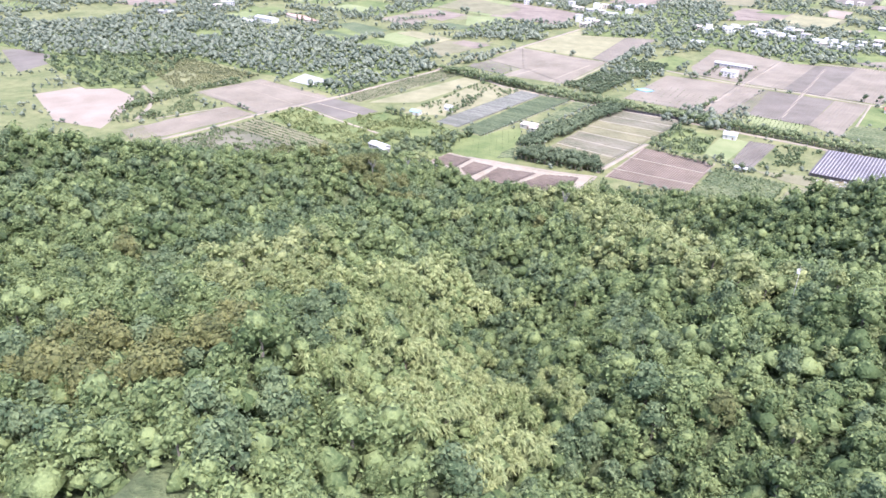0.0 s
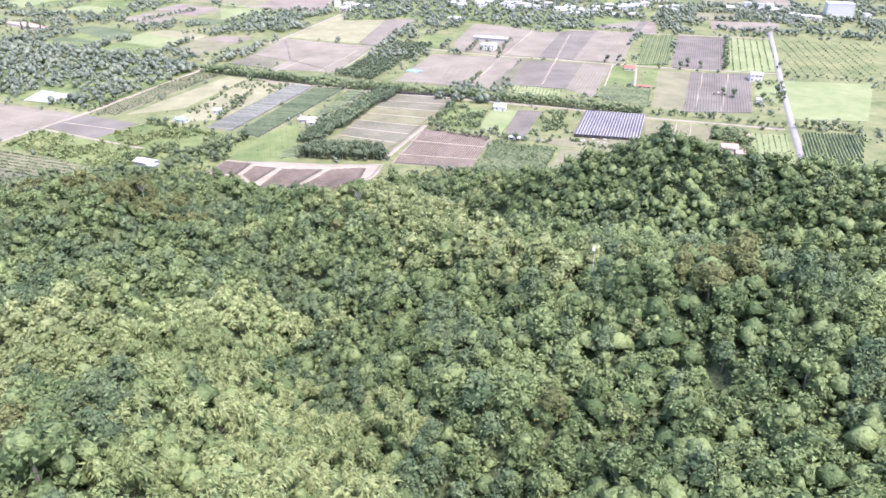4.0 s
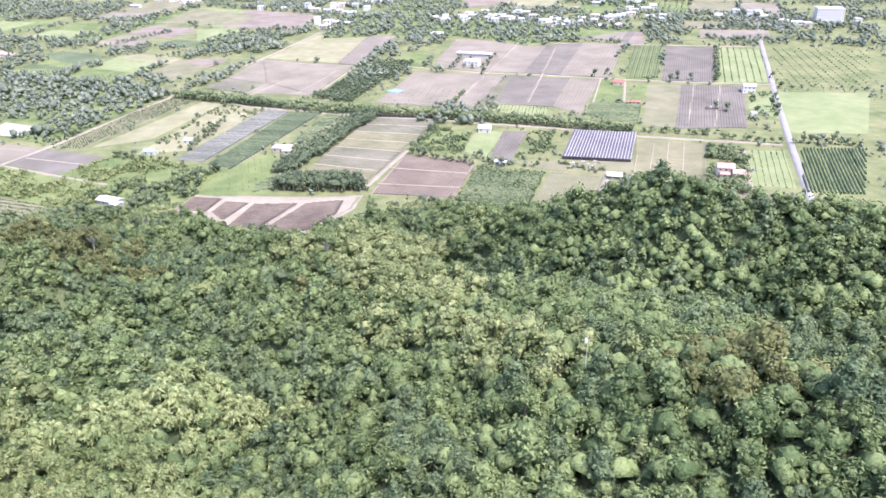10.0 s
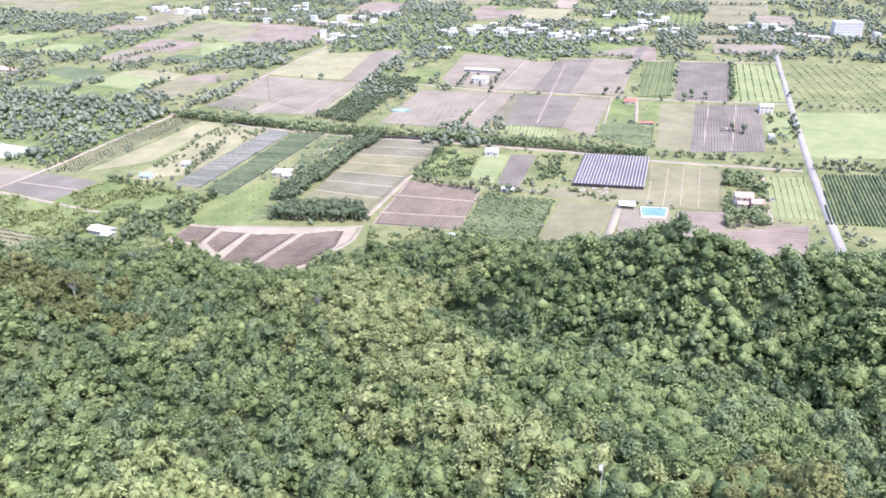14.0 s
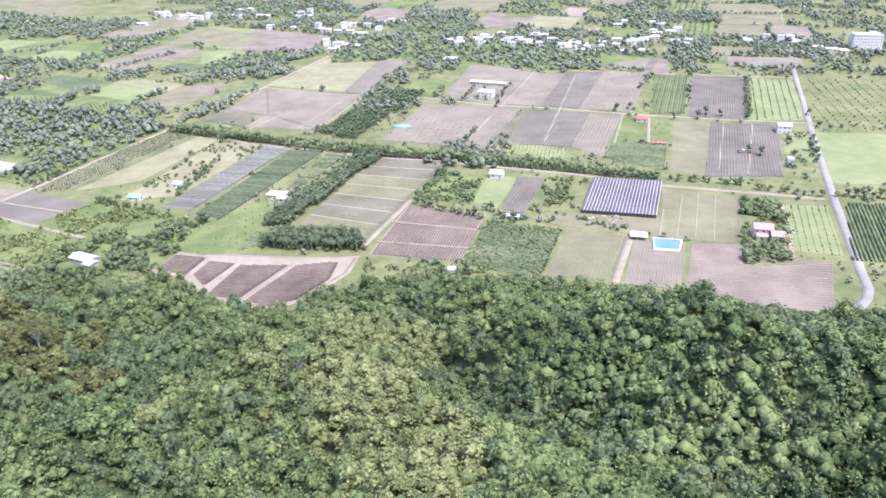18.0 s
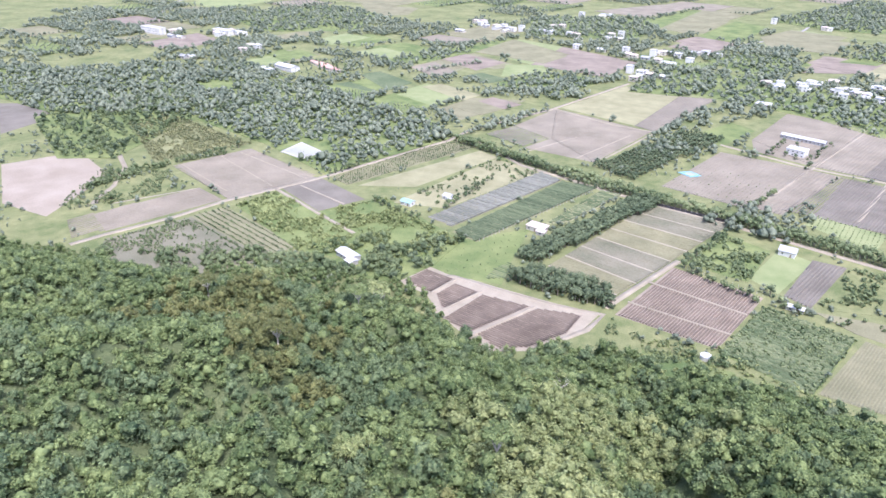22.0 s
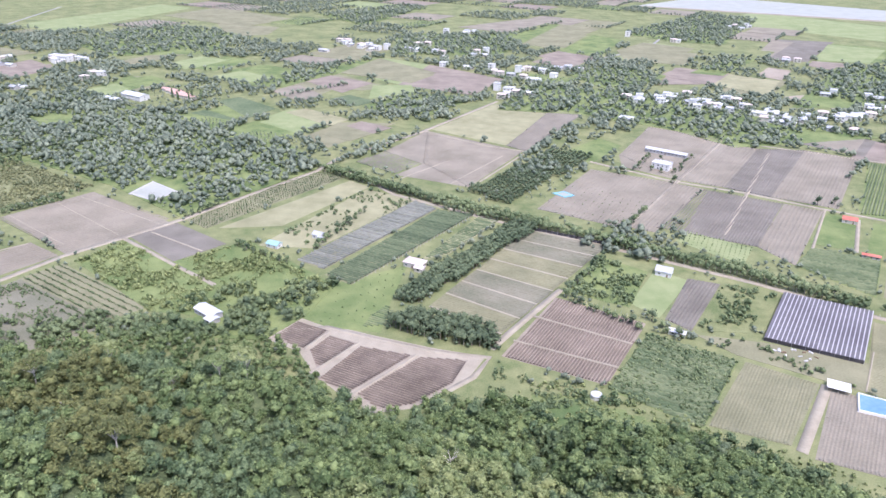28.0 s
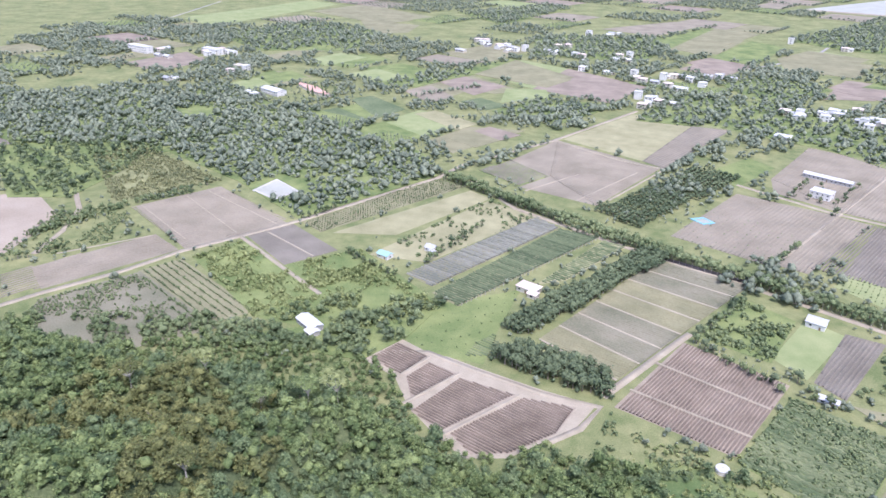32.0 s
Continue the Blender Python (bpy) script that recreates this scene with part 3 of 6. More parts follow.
ICOF = np.array([(0, 11, 5), (0, 5, 1), (0, 1, 7), (0, 7, 10), (0, 10, 11), (1, 5, 9), (5, 11, 4), (11, 10, 2), (10, 7, 6), (7, 1, 8), (3, 9, 4), (3, 4, 2), (3, 2, 6), (3, 6, 8), (3, 8, 9), (4, 9, 5), (2, 4, 11), (6, 2, 10), (8, 6, 7), (9, 8, 1)])


OCT = np.array([(1, 0, 0), (-1, 0, 0), (0, 1, 0), (0, -1, 0), (0, 0, 1), (0, 0, -1)], float)
OCTF = np.array([(0, 2, 4), (2, 1, 4), (1, 3, 4), (3, 0, 4), (2, 0, 5), (1, 2, 5), (3, 1, 5), (0, 3, 5)])


def unit(a):
    return a / (np.linalg.norm(a, axis=-1, keepdims=True) + 1e-9)


def crown(lobes, leaves, long, wide, droop=0.0, core=0.72, cores=99, fine=True):
    """A crown of uneven leafy lobes (x, y, z, radius), each a rough mass under many small leaf sprays."""
    vs, fs, n = [], [], 0
    mean = np.mean([q[3] for q in lobes])
    full = leaves
    ball, faces = (ICO, ICOF) if fine else (OCT, OCTF)
    for k, (x, y, z, r) in enumerate(reversed(lobes)):
        c = np.array((x, y, z))
        leaves = max(3, int(full * (r / mean) ** 1.6))
        if k < cores:
            v = ball * r * core * rng.uniform(0.62, 1.28, (len(ball), 1)) * (1, 1, 0.85) + c
            vs.append(v), fs.append(faces + n)
            n += len(ball)
        d = unit(rng.normal(size=(leaves, 3)) + (0, 0, 0.5))
        p = c + d * r * rng.uniform(0.68, 1.28, (leaves, 1)) * (1, 1, 0.9)
        nor = unit(d + rng.normal(size=(leaves, 3)) * 0.45 + (0, 0, 0.3))
        t = unit(np.cross(nor, rng.normal(size=(leaves, 3))))
        if droop:
            t = unit(d * (1, 1, 0.2) - np.array((0, 0, droop)) + rng.normal(size=(leaves, 3)) * 0.25)
        b = unit(np.cross(nor, t))
        s = rng.uniform(0.6, 1.35, (leaves, 1))
        t, b = t * long * s, b * wide * s
        sag = np.array((0, 0, -0.12 * long)) * s
        q = np.stack([p - t + sag - b, p + t * 1.1 + sag, p + b - 0.5 * t], 1)
        vs.append(q.reshape(-1, 3))
        fs.append(n + np.arange(3 * leaves).reshape(-1, 3))
        n += 3 * leaves
    return np.concatenate(vs), np.concatenate(fs)


def tube(a, b, r, s, sides=5):
    """A tapered limb."""
    a, b = np.array(a, float), np.array(b, float)
    d = unit(b - a)
    u = unit(np.cross(d, (0.3, 0.9, 0.1)))
    w = np.cross(d, u)
    ang = np.arange(sides) * 2 * np.pi / sides
    ring = np.cos(ang)[:, None] * u + np.sin(ang)[:, None] * w
    k = np.arange(sides)
    j = (k + 1) % sides
    f = np.concatenate([np.stack([k, j, j + sides], 1), np.stack([k, j + sides, k + sides], 1)])
    return np.concatenate([a + ring * r, b + ring * s]), f


def joined(pieces):
    vs, fs, n = [], [], 0
    for v, f in pieces:
        vs.append(v), fs.append(f + n)
        n += len(v)
    return np.concatenate(vs), np.concatenate(fs)


def broad(width, tall, lobes, leaves, long, wide, flat=0.85, base=0.12, **more):
    """Trunk and crown of a broad-leaved tree of that width and height."""
    spots = []
    for k in range(lobes):
        a, u = rng.uniform(0, 6.283), rng.uniform(0, 1) ** 0.6
        r = width * rng.uniform(0.14, 0.29)
        rad = u * (width / 2 - r * 0.7)
        top = tall - r - (tall * (1 - base) - r) * flat * u**2 * 1.2
        spots.append((rad * math.cos(a), rad * math.sin(a), max(r, top * rng.uniform(0.86, 1.0)), r))
    spots.append((0, 0, tall * 0.62, width * 0.3))
    body = [tube((0, 0, -0.6), (0.1, 0.05, tall * 0.55), 0.035 * tall, 0.02 * tall)]
    for x, y, z, r in spots[:4]:
        body.append(tube((0.05, 0, tall * rng.uniform(0.3, 0.45)), (x * 0.8, y * 0.8, z), 0.017 * tall, 0.008 * tall, 4))
    return joined(body), crown(spots, leaves, long, wide, **more)


def bamboo(width, tall, plumes, leaves, long, wide):
    """A clump of arching culms with drooping plumes."""
    spots, body = [], []
    for k in range(plumes):
        a, u = 6.283 * k / plumes + rng.uniform(-0.4, 0.4), rng.uniform(0.15, 1)
        x, y = u * width / 2 * math.cos(a), u * width / 2 * math.sin(a)
        z = tall * rng.uniform(0.62, 1.0) * (1 - 0.25 * u)
        r = width * rng.uniform(0.12, 0.2)
        spots += [(x, y, z - r, r), (x * 0.72, y * 0.72, z - 2.0 * r, r * 1.1)]
        body.append(tube((x * 0.15, y * 0.15, -0.5), (x * 0.7, y * 0.7, z * 0.92), 0.06, 0.03, 4))
    return joined(body), crown(spots, leaves, long, wide, droop=0.7)


NEAR = {
    "leaf": [broad(w, t, 10, 46, 0.28, 0.21, core=0.72) for w, t in ((5.4, 6.5), (6.6, 7.8), (4.6, 5.6), (7.8, 9.0))],
    "vine": [broad(w, t, 9, 46, 0.28, 0.21, core=0.72, flat=0.8, base=0.1) for w, t in ((5.4, 4.2), (6.6, 5.0), (4.4, 3.6))],
    "bamboo": [bamboo(w, t, 8, 44, 0.42, 0.13) for w, t in ((5.0, 7.5), (6.2, 9.0), (4.4, 6.4))],
    "olive": [broad(w, t, 11, 46, 0.28, 0.21, core=0.72) for w, t in ((6.0, 7.5), (7.5, 9.0), (5.0, 6.6))],
    "dark": [broad(w, t, 10, 46, 0.28, 0.21, core=0.72) for w, t in ((5.5, 7.0), (7.0, 8.4), (4.8, 6.0))],
}
AWAY = {
    "leaf": [broad(w, t, 6, 24, 0.36, 0.29, core=0.84, fine=False) for w, t in ((5.6, 6.5), (6.8, 7.8), (4.8, 5.6), (8.0, 9.2))],
    "vine": [broad(w, t, 6, 24, 0.36, 0.29, core=0.84, fine=False, flat=0.8, base=0.1) for w, t in ((5.6, 4.2), (6.8, 5.0), (4.6, 3.6))],
    "bamboo": [bamboo(w, t, 6, 16, 0.55, 0.2) for w, t in ((5.0, 7.5), (6.2, 9.0))],
    "olive": [broad(w, t, 7, 24, 0.36, 0.29, core=0.84, fine=False) for w, t in ((6.0, 7.5), (7.5, 9.0), (5.0, 6.6))],
    "dark": [broad(w, t, 6, 24, 0.36, 0.29, core=0.84, fine=False) for w, t in ((5.5, 7.0), (7.0, 8.4), (4.8, 6.0))],
}
AWAY["creeper"] = [broad(w, t, 3, 8, 0.42, 0.34, core=0.95, fine=False, flat=0.8, base=0.1, cores=3) for w, t in ((5.5, 3.9), (7.0, 4.6), (4.5, 3.2))]
NEAR["pale"], AWAY["pale"] = NEAR["leaf"], AWAY["leaf"]
MID = {
    "leaf": [broad(w, t, 5, 12, 0.44, 0.36, core=0.88, fine=False) for w, t in ((5.6, 6.5), (7.0, 7.5), (8.5, 8.5))],
    "dark": [broad(w, t, 5, 12, 0.44, 0.36, core=0.88, fine=False) for w, t in ((5.6, 7.0), (7.0, 8.0), (9.0, 9.0))],
    "shrub": [broad(w, t, 2, 5, 0.38, 0.32, core=1.0, fine=False, flat=0.8, base=0.1) for w, t in ((2.2, 1.7), (3.2, 2.2), (1.5, 1.2))],
    "orchard": [broad(w, t, 6, 12, 0.42, 0.34, core=0.95, fine=False, flat=0.7, base=0.15) for w, t in ((5.8, 6.2), (6.4, 7.0), (5.2, 5.8))],
}
FAR = {
    "leaf": [broad(w, t, 3, 5, 0.65, 0.55, core=1.0, fine=False) for w, t in ((7.5, 7.0), (10.0, 8.5), (13.0, 9.5))],
    "dark": [broad(w, t, 3, 5, 0.65, 0.55, core=1.0, fine=False) for w, t in ((8.0, 7.5), (11.0, 9.0))],
    "shrub": [broad(w, t, 1, 3, 0.7, 0.6, core=1.0, fine=False, flat=0.8, base=0.1) for w, t in ((3.0, 2.2), (4.5, 3.0))],
}
MIDDLE = {"leaf": MIDLEAF, "dark": MIDDARK, "shrub": MIDLEAF, "orchard": MIDDARK}
# Coats of the far trees on the plain, their colours already hazed.
PLAIN = {"leaf": HAZYLEAF, "dark": HAZYDARK, "shrub": HAZYLEAF, "orchard": HAZYDARK}
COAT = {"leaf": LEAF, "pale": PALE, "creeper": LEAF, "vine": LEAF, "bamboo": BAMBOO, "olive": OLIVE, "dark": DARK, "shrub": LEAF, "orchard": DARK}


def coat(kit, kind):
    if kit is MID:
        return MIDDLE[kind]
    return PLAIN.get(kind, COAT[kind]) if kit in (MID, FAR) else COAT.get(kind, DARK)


# plots that stay free of plants: x, y, radius
CLEAR = ((-136, 345, 12), (137, 422, 8), (-25, 418, 10), (271, 290, 12), (404, 467, 9), (194, 684, 18), (182, 640, 11), (300, 525, 7), (-97, 457, 6), (-124, 439, 6), (178, 805, 10), (196, 305, 9), (75, 288, 5), (-403, 828, 16), (-250, 533, 24), (341, 430, 5), (-358, 862, 16))


def spread(proto, places, turn, scale):
    """One array of many placed copies of a shape."""
    v, f = proto
    c, s = np.cos(turn)[:, None], np.sin(turn)[:, None]
    x, y, z = v[:, 0] * scale[:, None], v[:, 1] * scale[:, None], v[:, 2] * scale[:, None]
    out = np.stack([x * c - y * s, x * s + y * c, z], -1) + places[:, None]
    return out.reshape(-1, 3), (f[None] + len(v) * np.arange(len(places))[:, None, None]).reshape(-1, 3)


def thicket(name, kit, kind, places, label, category="trees", low=0.62, high=1.5, sink=0.0, mat=None):
    """Many trees of one kind, too many to count, as one thing with its trunks and crowns."""
    places = np.asarray(places, float).reshape(-1, 3)
    if not len(places):
        return
    pick = rng.integers(0, len(kit[kind]), len(places))
    trunks, crowns = [], []
    for k, (t, c) in enumerate(kit[kind]):
        some = places[pick == k] - (0, 0, sink)
        if not len(some):
            continue
        turn, scale = rng.uniform(0, 6.283, len(some)), rng.uniform(low, high, len(some))
        stem = t[0][:10], t[1][t[1].max(1) < 10]
        trunks.append(spread(stem, some, turn, scale)), crowns.append(spread(c, some, turn, scale))
    top = tagged(new(name, mesh(name, *joined(crowns), mat or coat(kit, kind), True)), label, category, kind="stuff")
    if kit is NEAR:
        part("trunks", mesh("trunks", *joined(trunks), BARK), top)
    return top


STOCK = {}


def tree(kit, kind, k, x, y, turn, scale, label, group, name="tree", mat=None):
    """One tree that can be told apart: trunk and crown under its base."""
    key = (id(kit), kind, k, mat.name if mat else "")
    if key not in STOCK:
        t, c = kit[kind][k]
        STOCK[key] = mesh("trunk", *t, BARK), mesh("crown", *c, mat or coat(kit, kind), True)
    m = pose(x, y, float(height(x, y)), 0, 0, turn) @ Matrix.Scale(scale, 4)
    ob = root(name, m, label, "tree", group)
    part("trunk", STOCK[key][0], ob)
    part("crown", STOCK[key][1], ob)
    return ob


def inside(x, y, corners):
    """Which points lie in a polygon."""
    hit = np.zeros(np.shape(x), bool)
    for (ax, ay), (bx, by) in zip(corners, corners[1:] + corners[:1]):
        cross = (ay > y) != (by > y)
        hit ^= cross & (x < (bx - ax) * (y - ay) / ((by - ay) or 1e-9) + ax)
    return hit


def scatter(corners, step, jitter=0.42):
    """Jittered points over a polygon."""
    c = np.array(corners, float)
    gx, gy = np.meshgrid(np.arange(c[:, 0].min(), c[:, 0].max(), step), np.arange(c[:, 1].min(), c[:, 1].max(), step * 0.87))
    gx[1::2] += step / 2
    x = gx.ravel() + rng.uniform(-jitter, jitter, gx.size) * step
    y = gy.ravel() + rng.uniform(-jitter, jitter, gx.size) * step
    keep = inside(x, y, list(corners))
    for a, b, r in CLEAR:
        keep &= np.hypot(x - a, y - b) > r
    for plot in OPEN:
        keep &= ~inside(x, y, list(plot))
    return np.c_[x[keep], y[keep], height(x[keep], y[keep])]


def patch(x, y, cx, cy, rx, ry=None):
    return np.exp(-(((x - cx) / rx) ** 2) - ((y - cy) / (ry or rx)) ** 2)


def meadow(x, y):
    """How grassy the open hill foot is."""
    return np.maximum(patch(x, y, 75, 268, 45, 24), patch(x, y, 40, 288, 38, 17))


def forest():
    """The wooded hills, mixed by where each kind of tree grows, with light and shade of the relief put into the mix."""
    p = scatter([(-112, -95), (80, -95), (150, -10), (250, 60), (320, 150), (300, 215), (100, 292), (-20, 292), (-420, 330), (-420, 300), (-272, 105)], 5.5)
    x, y, z = p.T
    wob = np.array([noise.noise((a * 0.03, b * 0.03, 2.0)) for a, b in p[:, :2]])
    wob2 = np.array([noise.noise((a * 0.09, b * 0.09, 9.0)) for a, b in p[:, :2]])
    edge = foot(x) - y + 8 * wob
    slope = meadow(x, y)
    keep = (edge > -2) & (slope + 0.25 * wob2 < 0.55)
    p, x, y, z, wob, wob2 = p[keep], x[keep], y[keep], z[keep], wob[keep], wob2[keep]
    kinds = np.full(len(p), "leaf", dtype=object)
    kinds[wob2 > 0.18] = "vine"
    kinds[wob2 < -0.22] = "dark"
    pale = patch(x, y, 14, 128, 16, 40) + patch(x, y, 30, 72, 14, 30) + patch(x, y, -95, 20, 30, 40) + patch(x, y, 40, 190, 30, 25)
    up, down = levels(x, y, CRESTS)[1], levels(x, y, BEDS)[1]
    # Gully shade put into colour: darker foliage near the beds.
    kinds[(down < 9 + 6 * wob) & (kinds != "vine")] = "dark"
    # Lit ridge tops put into colour: paler foliage near the main crest.
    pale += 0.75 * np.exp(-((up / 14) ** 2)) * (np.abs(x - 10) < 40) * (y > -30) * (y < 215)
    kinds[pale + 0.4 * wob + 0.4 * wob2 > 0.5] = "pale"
    kinds[patch(x, y, -56, 20, 30, 40) + patch(x, y, -32, -45, 26, 34) + 0.5 * wob + 0.35 * wob2 > 0.5] = "bamboo"
    kinds[patch(x, y, 62, -18, 30, 19) + patch(x, y, -112, 190, 26, 40) + patch(x, y, -165, 245, 42, 36) + patch(x, y, -90, -62, 22, 22) + 0.5 * wob + 0.6 * wob2 > 0.6] = "olive"
    # Dark trees, also standing in for shade on the far spur and left foot.
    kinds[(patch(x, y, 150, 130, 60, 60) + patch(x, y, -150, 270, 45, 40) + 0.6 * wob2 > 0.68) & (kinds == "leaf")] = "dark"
    under = scatter([(-112, -95), (80, -95), (150, -10), (250, 60), (320, 150), (300, 215), (100, 292), (-20, 292), (-420, 330), (-420, 300), (-272, 105)], 7.8)
    under = under[(foot(under[:, 0]) - under[:, 1] > 2) & (meadow(under[:, 0], under[:, 1]) < 0.6)]
    more = scatter([(40, -30), (150, -10), (250, 60), (320, 150), (250, 210), (90, 200), (30, 60)], 3.4)
    rise = np.hypot(height(more[:, 0] + 2, more[:, 1]) - more[:, 2], height(more[:, 0], more[:, 1] + 2) - more[:, 2]) / 2
    more = more[(rise > 0.42) & (foot(more[:, 0]) - more[:, 1] > 2)]
    close = scatter([(-112, -95), (80, -95), (130, 0), (60, 70), (-110, 70)], 4.3)
    under = np.concatenate([under, more, close])
    thicket("undergrowth", AWAY, "creeper", under, "green creepers and brush under the forest trees", "undergrowth", 0.8, 1.4, 0.2)
    near = (x > -62) & (x < 70) & (y > -72) & (y < 22)
    near &= np.cumsum(near) % 2 == 0
    near &= np.cumsum(near) <= 300
    words = {"leaf": "leafy green forest tree on the hillside", "vine": "low tree smothered in green creepers", "bamboo": "pale green bamboo clump with drooping plumes", "olive": "olive brown forest tree on the ridge", "pale": "pale green forest tree on the spur", "dark": "dark green forest tree on the hillside"}
    for (a, b, c), kind in zip(p[near], kinds[near]):
        kit = NEAR[kind]
        tree(NEAR, kind, int(rng.integers(len(kit))), a, b, rng.uniform(0, 360), rng.uniform(0.8, 1.25), words[kind], "trees of the forest", "bamboo_clump" if kind == "bamboo" else "forest_tree")
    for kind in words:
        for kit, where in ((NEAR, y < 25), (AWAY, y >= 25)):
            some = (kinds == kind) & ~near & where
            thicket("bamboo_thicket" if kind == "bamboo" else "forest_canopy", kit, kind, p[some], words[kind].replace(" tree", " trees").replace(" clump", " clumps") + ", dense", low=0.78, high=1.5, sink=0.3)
    low = scatter([(20, 235), (40, 300), (85, 300), (130, 268), (190, 238), (150, 220)], 3.0)
    low = low[rng.uniform(size=len(low)) < 0.55]
    thicket("shrubs", MID, "shrub", low, "low green shrubs on the grassy hill foot", "shrubs", 0.5, 1.4, mat=PALE)


forest()


def rows(corners, along, gap, width, tall, mat, label, step=3.0, rough=0.15, inset=0.6, name="crop_rows"):
    """Planted ridges over a convex plot, all running along one direction."""
    c = np.array(corners, float)
    if sum(a[0] * b[1] - b[0] * a[1] for a, b in zip(c, np.roll(c, -1, 0))) < 0:
        c = c[::-1]
    d = unit(np.array(along, float))
    w = np.array((-d[1], d[0]))
    vs, fs, n = [], [], 0
    lo, hi = (c @ w).min(), (c @ w).max()
    for off in np.arange(lo + gap / 2, hi, gap):
        a, b = -1e4, 1e4
        for p, q in zip(c, np.roll(c, -1, 0)):
            e = q - p
            nin = np.array((-e[1], e[0])) / np.hypot(*e)
            num, den = nin @ (w * off - p) - inset, nin @ d
            if abs(den) < 1e-9:
                if num < 0:
                    a = 1e5
                continue
            if den > 0:
                a = max(a, -num / den)
            else:
                b = min(b, -num / den)
        if b - a < 2:
            continue
        s = np.linspace(a, b, max(2, int((b - a) / step) + 1))
        k = len(s)
        mid = w * off + s[:, None] * d
        j = rng.uniform(-rough, rough, (k, 4))
        left = mid - w * (width / 2 * (1 + j[:, :1]))
        right = mid + w * (width / 2 * (1 + j[:, 1:2]))
        top = 0.15 + np.full(k, tall) * (1 + 2 * j[:, 2])
        row = np.concatenate([np.c_[left, np.zeros(k)], np.c_[mid - w * width * 0.2, top], np.c_[mid + w * width * 0.2, top * (1 + j[:, 3])], np.c_[right, np.zeros(k)]])
        i = np.arange(k - 1)
        for r in range(3):
            fs.append(n + np.stack([r * k + i + 1, r * k + i, (r + 1) * k + i, (r + 1) * k + i + 1], 1))
        ends = np.array([[0, k, 2 * k, 3 * k], [4 * k - 1, 3 * k - 1, 2 * k - 1, k - 1]])
        fs.append(n + ends)
        vs.append(row)
        n += 4 * k
    top = tagged(new(name, mesh(name, np.concatenate(vs), np.concatenate(fs), mat)), label, "crop", kind="stuff")
    top.location.z = 0.1
    return top


EAST, NORTH = (0.92, -0.39), (0.5, 0.866)


def belt(*line):
    """A row of trees along a line, each one its own."""
    p = np.array(line, float)
    far = p[:, 1].mean() > 640
    spots = []
    for a, b in zip(p, p[1:]):
        n = max(1, int(np.hypot(*(b - a)) / (6.5 if far else 5.0)))
        for s in np.arange(n) / n:
            x, y = a + (b - a) * s + rng.uniform(-1.4, 1.4, 2)
            spots.append((x, y, 0))
            if far:
                continue
            kind = "leaf" if rng.uniform() < 0.65 else "dark"
            tree(MID, kind, int(rng.integers(2)), x, y, rng.uniform(0, 360), rng.uniform(0.7, 1.15), "leafy green tree in a field-edge row", "field-edge trees", "field_tree")
    if far:
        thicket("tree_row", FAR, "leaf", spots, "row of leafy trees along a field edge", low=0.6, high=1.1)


def wood(*corners):
    """Woodland on the plain, with its floor."""
    field(WEEDS, "shaded weedy ground under woodland", *corners)
    p = scatter(corners, 7.4 if np.mean([c[1] for c in corners]) < 800 else 9.8)
    p = p[rng.uniform(size=len(p)) < 0.86]
    kit = MID if np.mean([c[1] for c in corners]) < 640 else FAR
    pick = rng.uniform(size=len(p))
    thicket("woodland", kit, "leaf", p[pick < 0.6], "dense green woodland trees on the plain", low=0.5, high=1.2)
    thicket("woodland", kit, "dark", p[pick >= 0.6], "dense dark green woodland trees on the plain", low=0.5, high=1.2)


def orchard(corners, gap, kind, kit, label, group, scale=1.0, along=EAST, across=None, name="fruit_tree", mat=None, loose=False):
    """Trees planted on a grid, each one its own."""
    c = np.array(corners, float)
    d = unit(np.array(along))
    w = np.array((-d[1], d[0]))
    across = across or gap
    u, v = c @ d, c @ w
    spots = []
    for a in np.arange(u.min() + gap / 2, u.max(), gap):
        for b in np.arange(v.min() + across / 2, v.max(), across):
            x, y = a * d + b * w + rng.uniform(-0.25, 0.25, 2)
            if inside(np.array(x), np.array(y), list(corners)):
                spots.append((x, y, 0))
                if loose:
                    continue
                tree(kit, kind, int(rng.integers(len(kit[kind]))), x, y, rng.uniform(0, 360), scale * rng.uniform(0.85, 1.12), label, group, name, mat)
    if loose:
        thicket("planted_bushes", kit, kind, spots, label, "bushes", scale * 0.8, scale * 1.15)


def shrubs(corners, gap, share, label, low=0.6, high=1.5, kind="shrub", mat=None):
    p = scatter(corners, gap * 0.78)
    p[:, 2] = height(p[:, 0], p[:, 1])
    clump = np.array([noise.noise((x * 0.05, y * 0.05, 3.0)) + 0.6 * noise.noise((x * 0.16, y * 0.16, 8.0)) for x, y in p[:, :2]])
    if kind == "shrub" and high > 1.9:
        kind, low, high = "leaf", low * 0.36, high * 0.30
    p = p[clump + rng.uniform(-0.2, 0.2, len(p)) > 0.55 - 1.1 * share]
    thicket("shrubs", MID, kind, p, label, "shrubs", low * 0.8, high * 1.35, mat=mat)


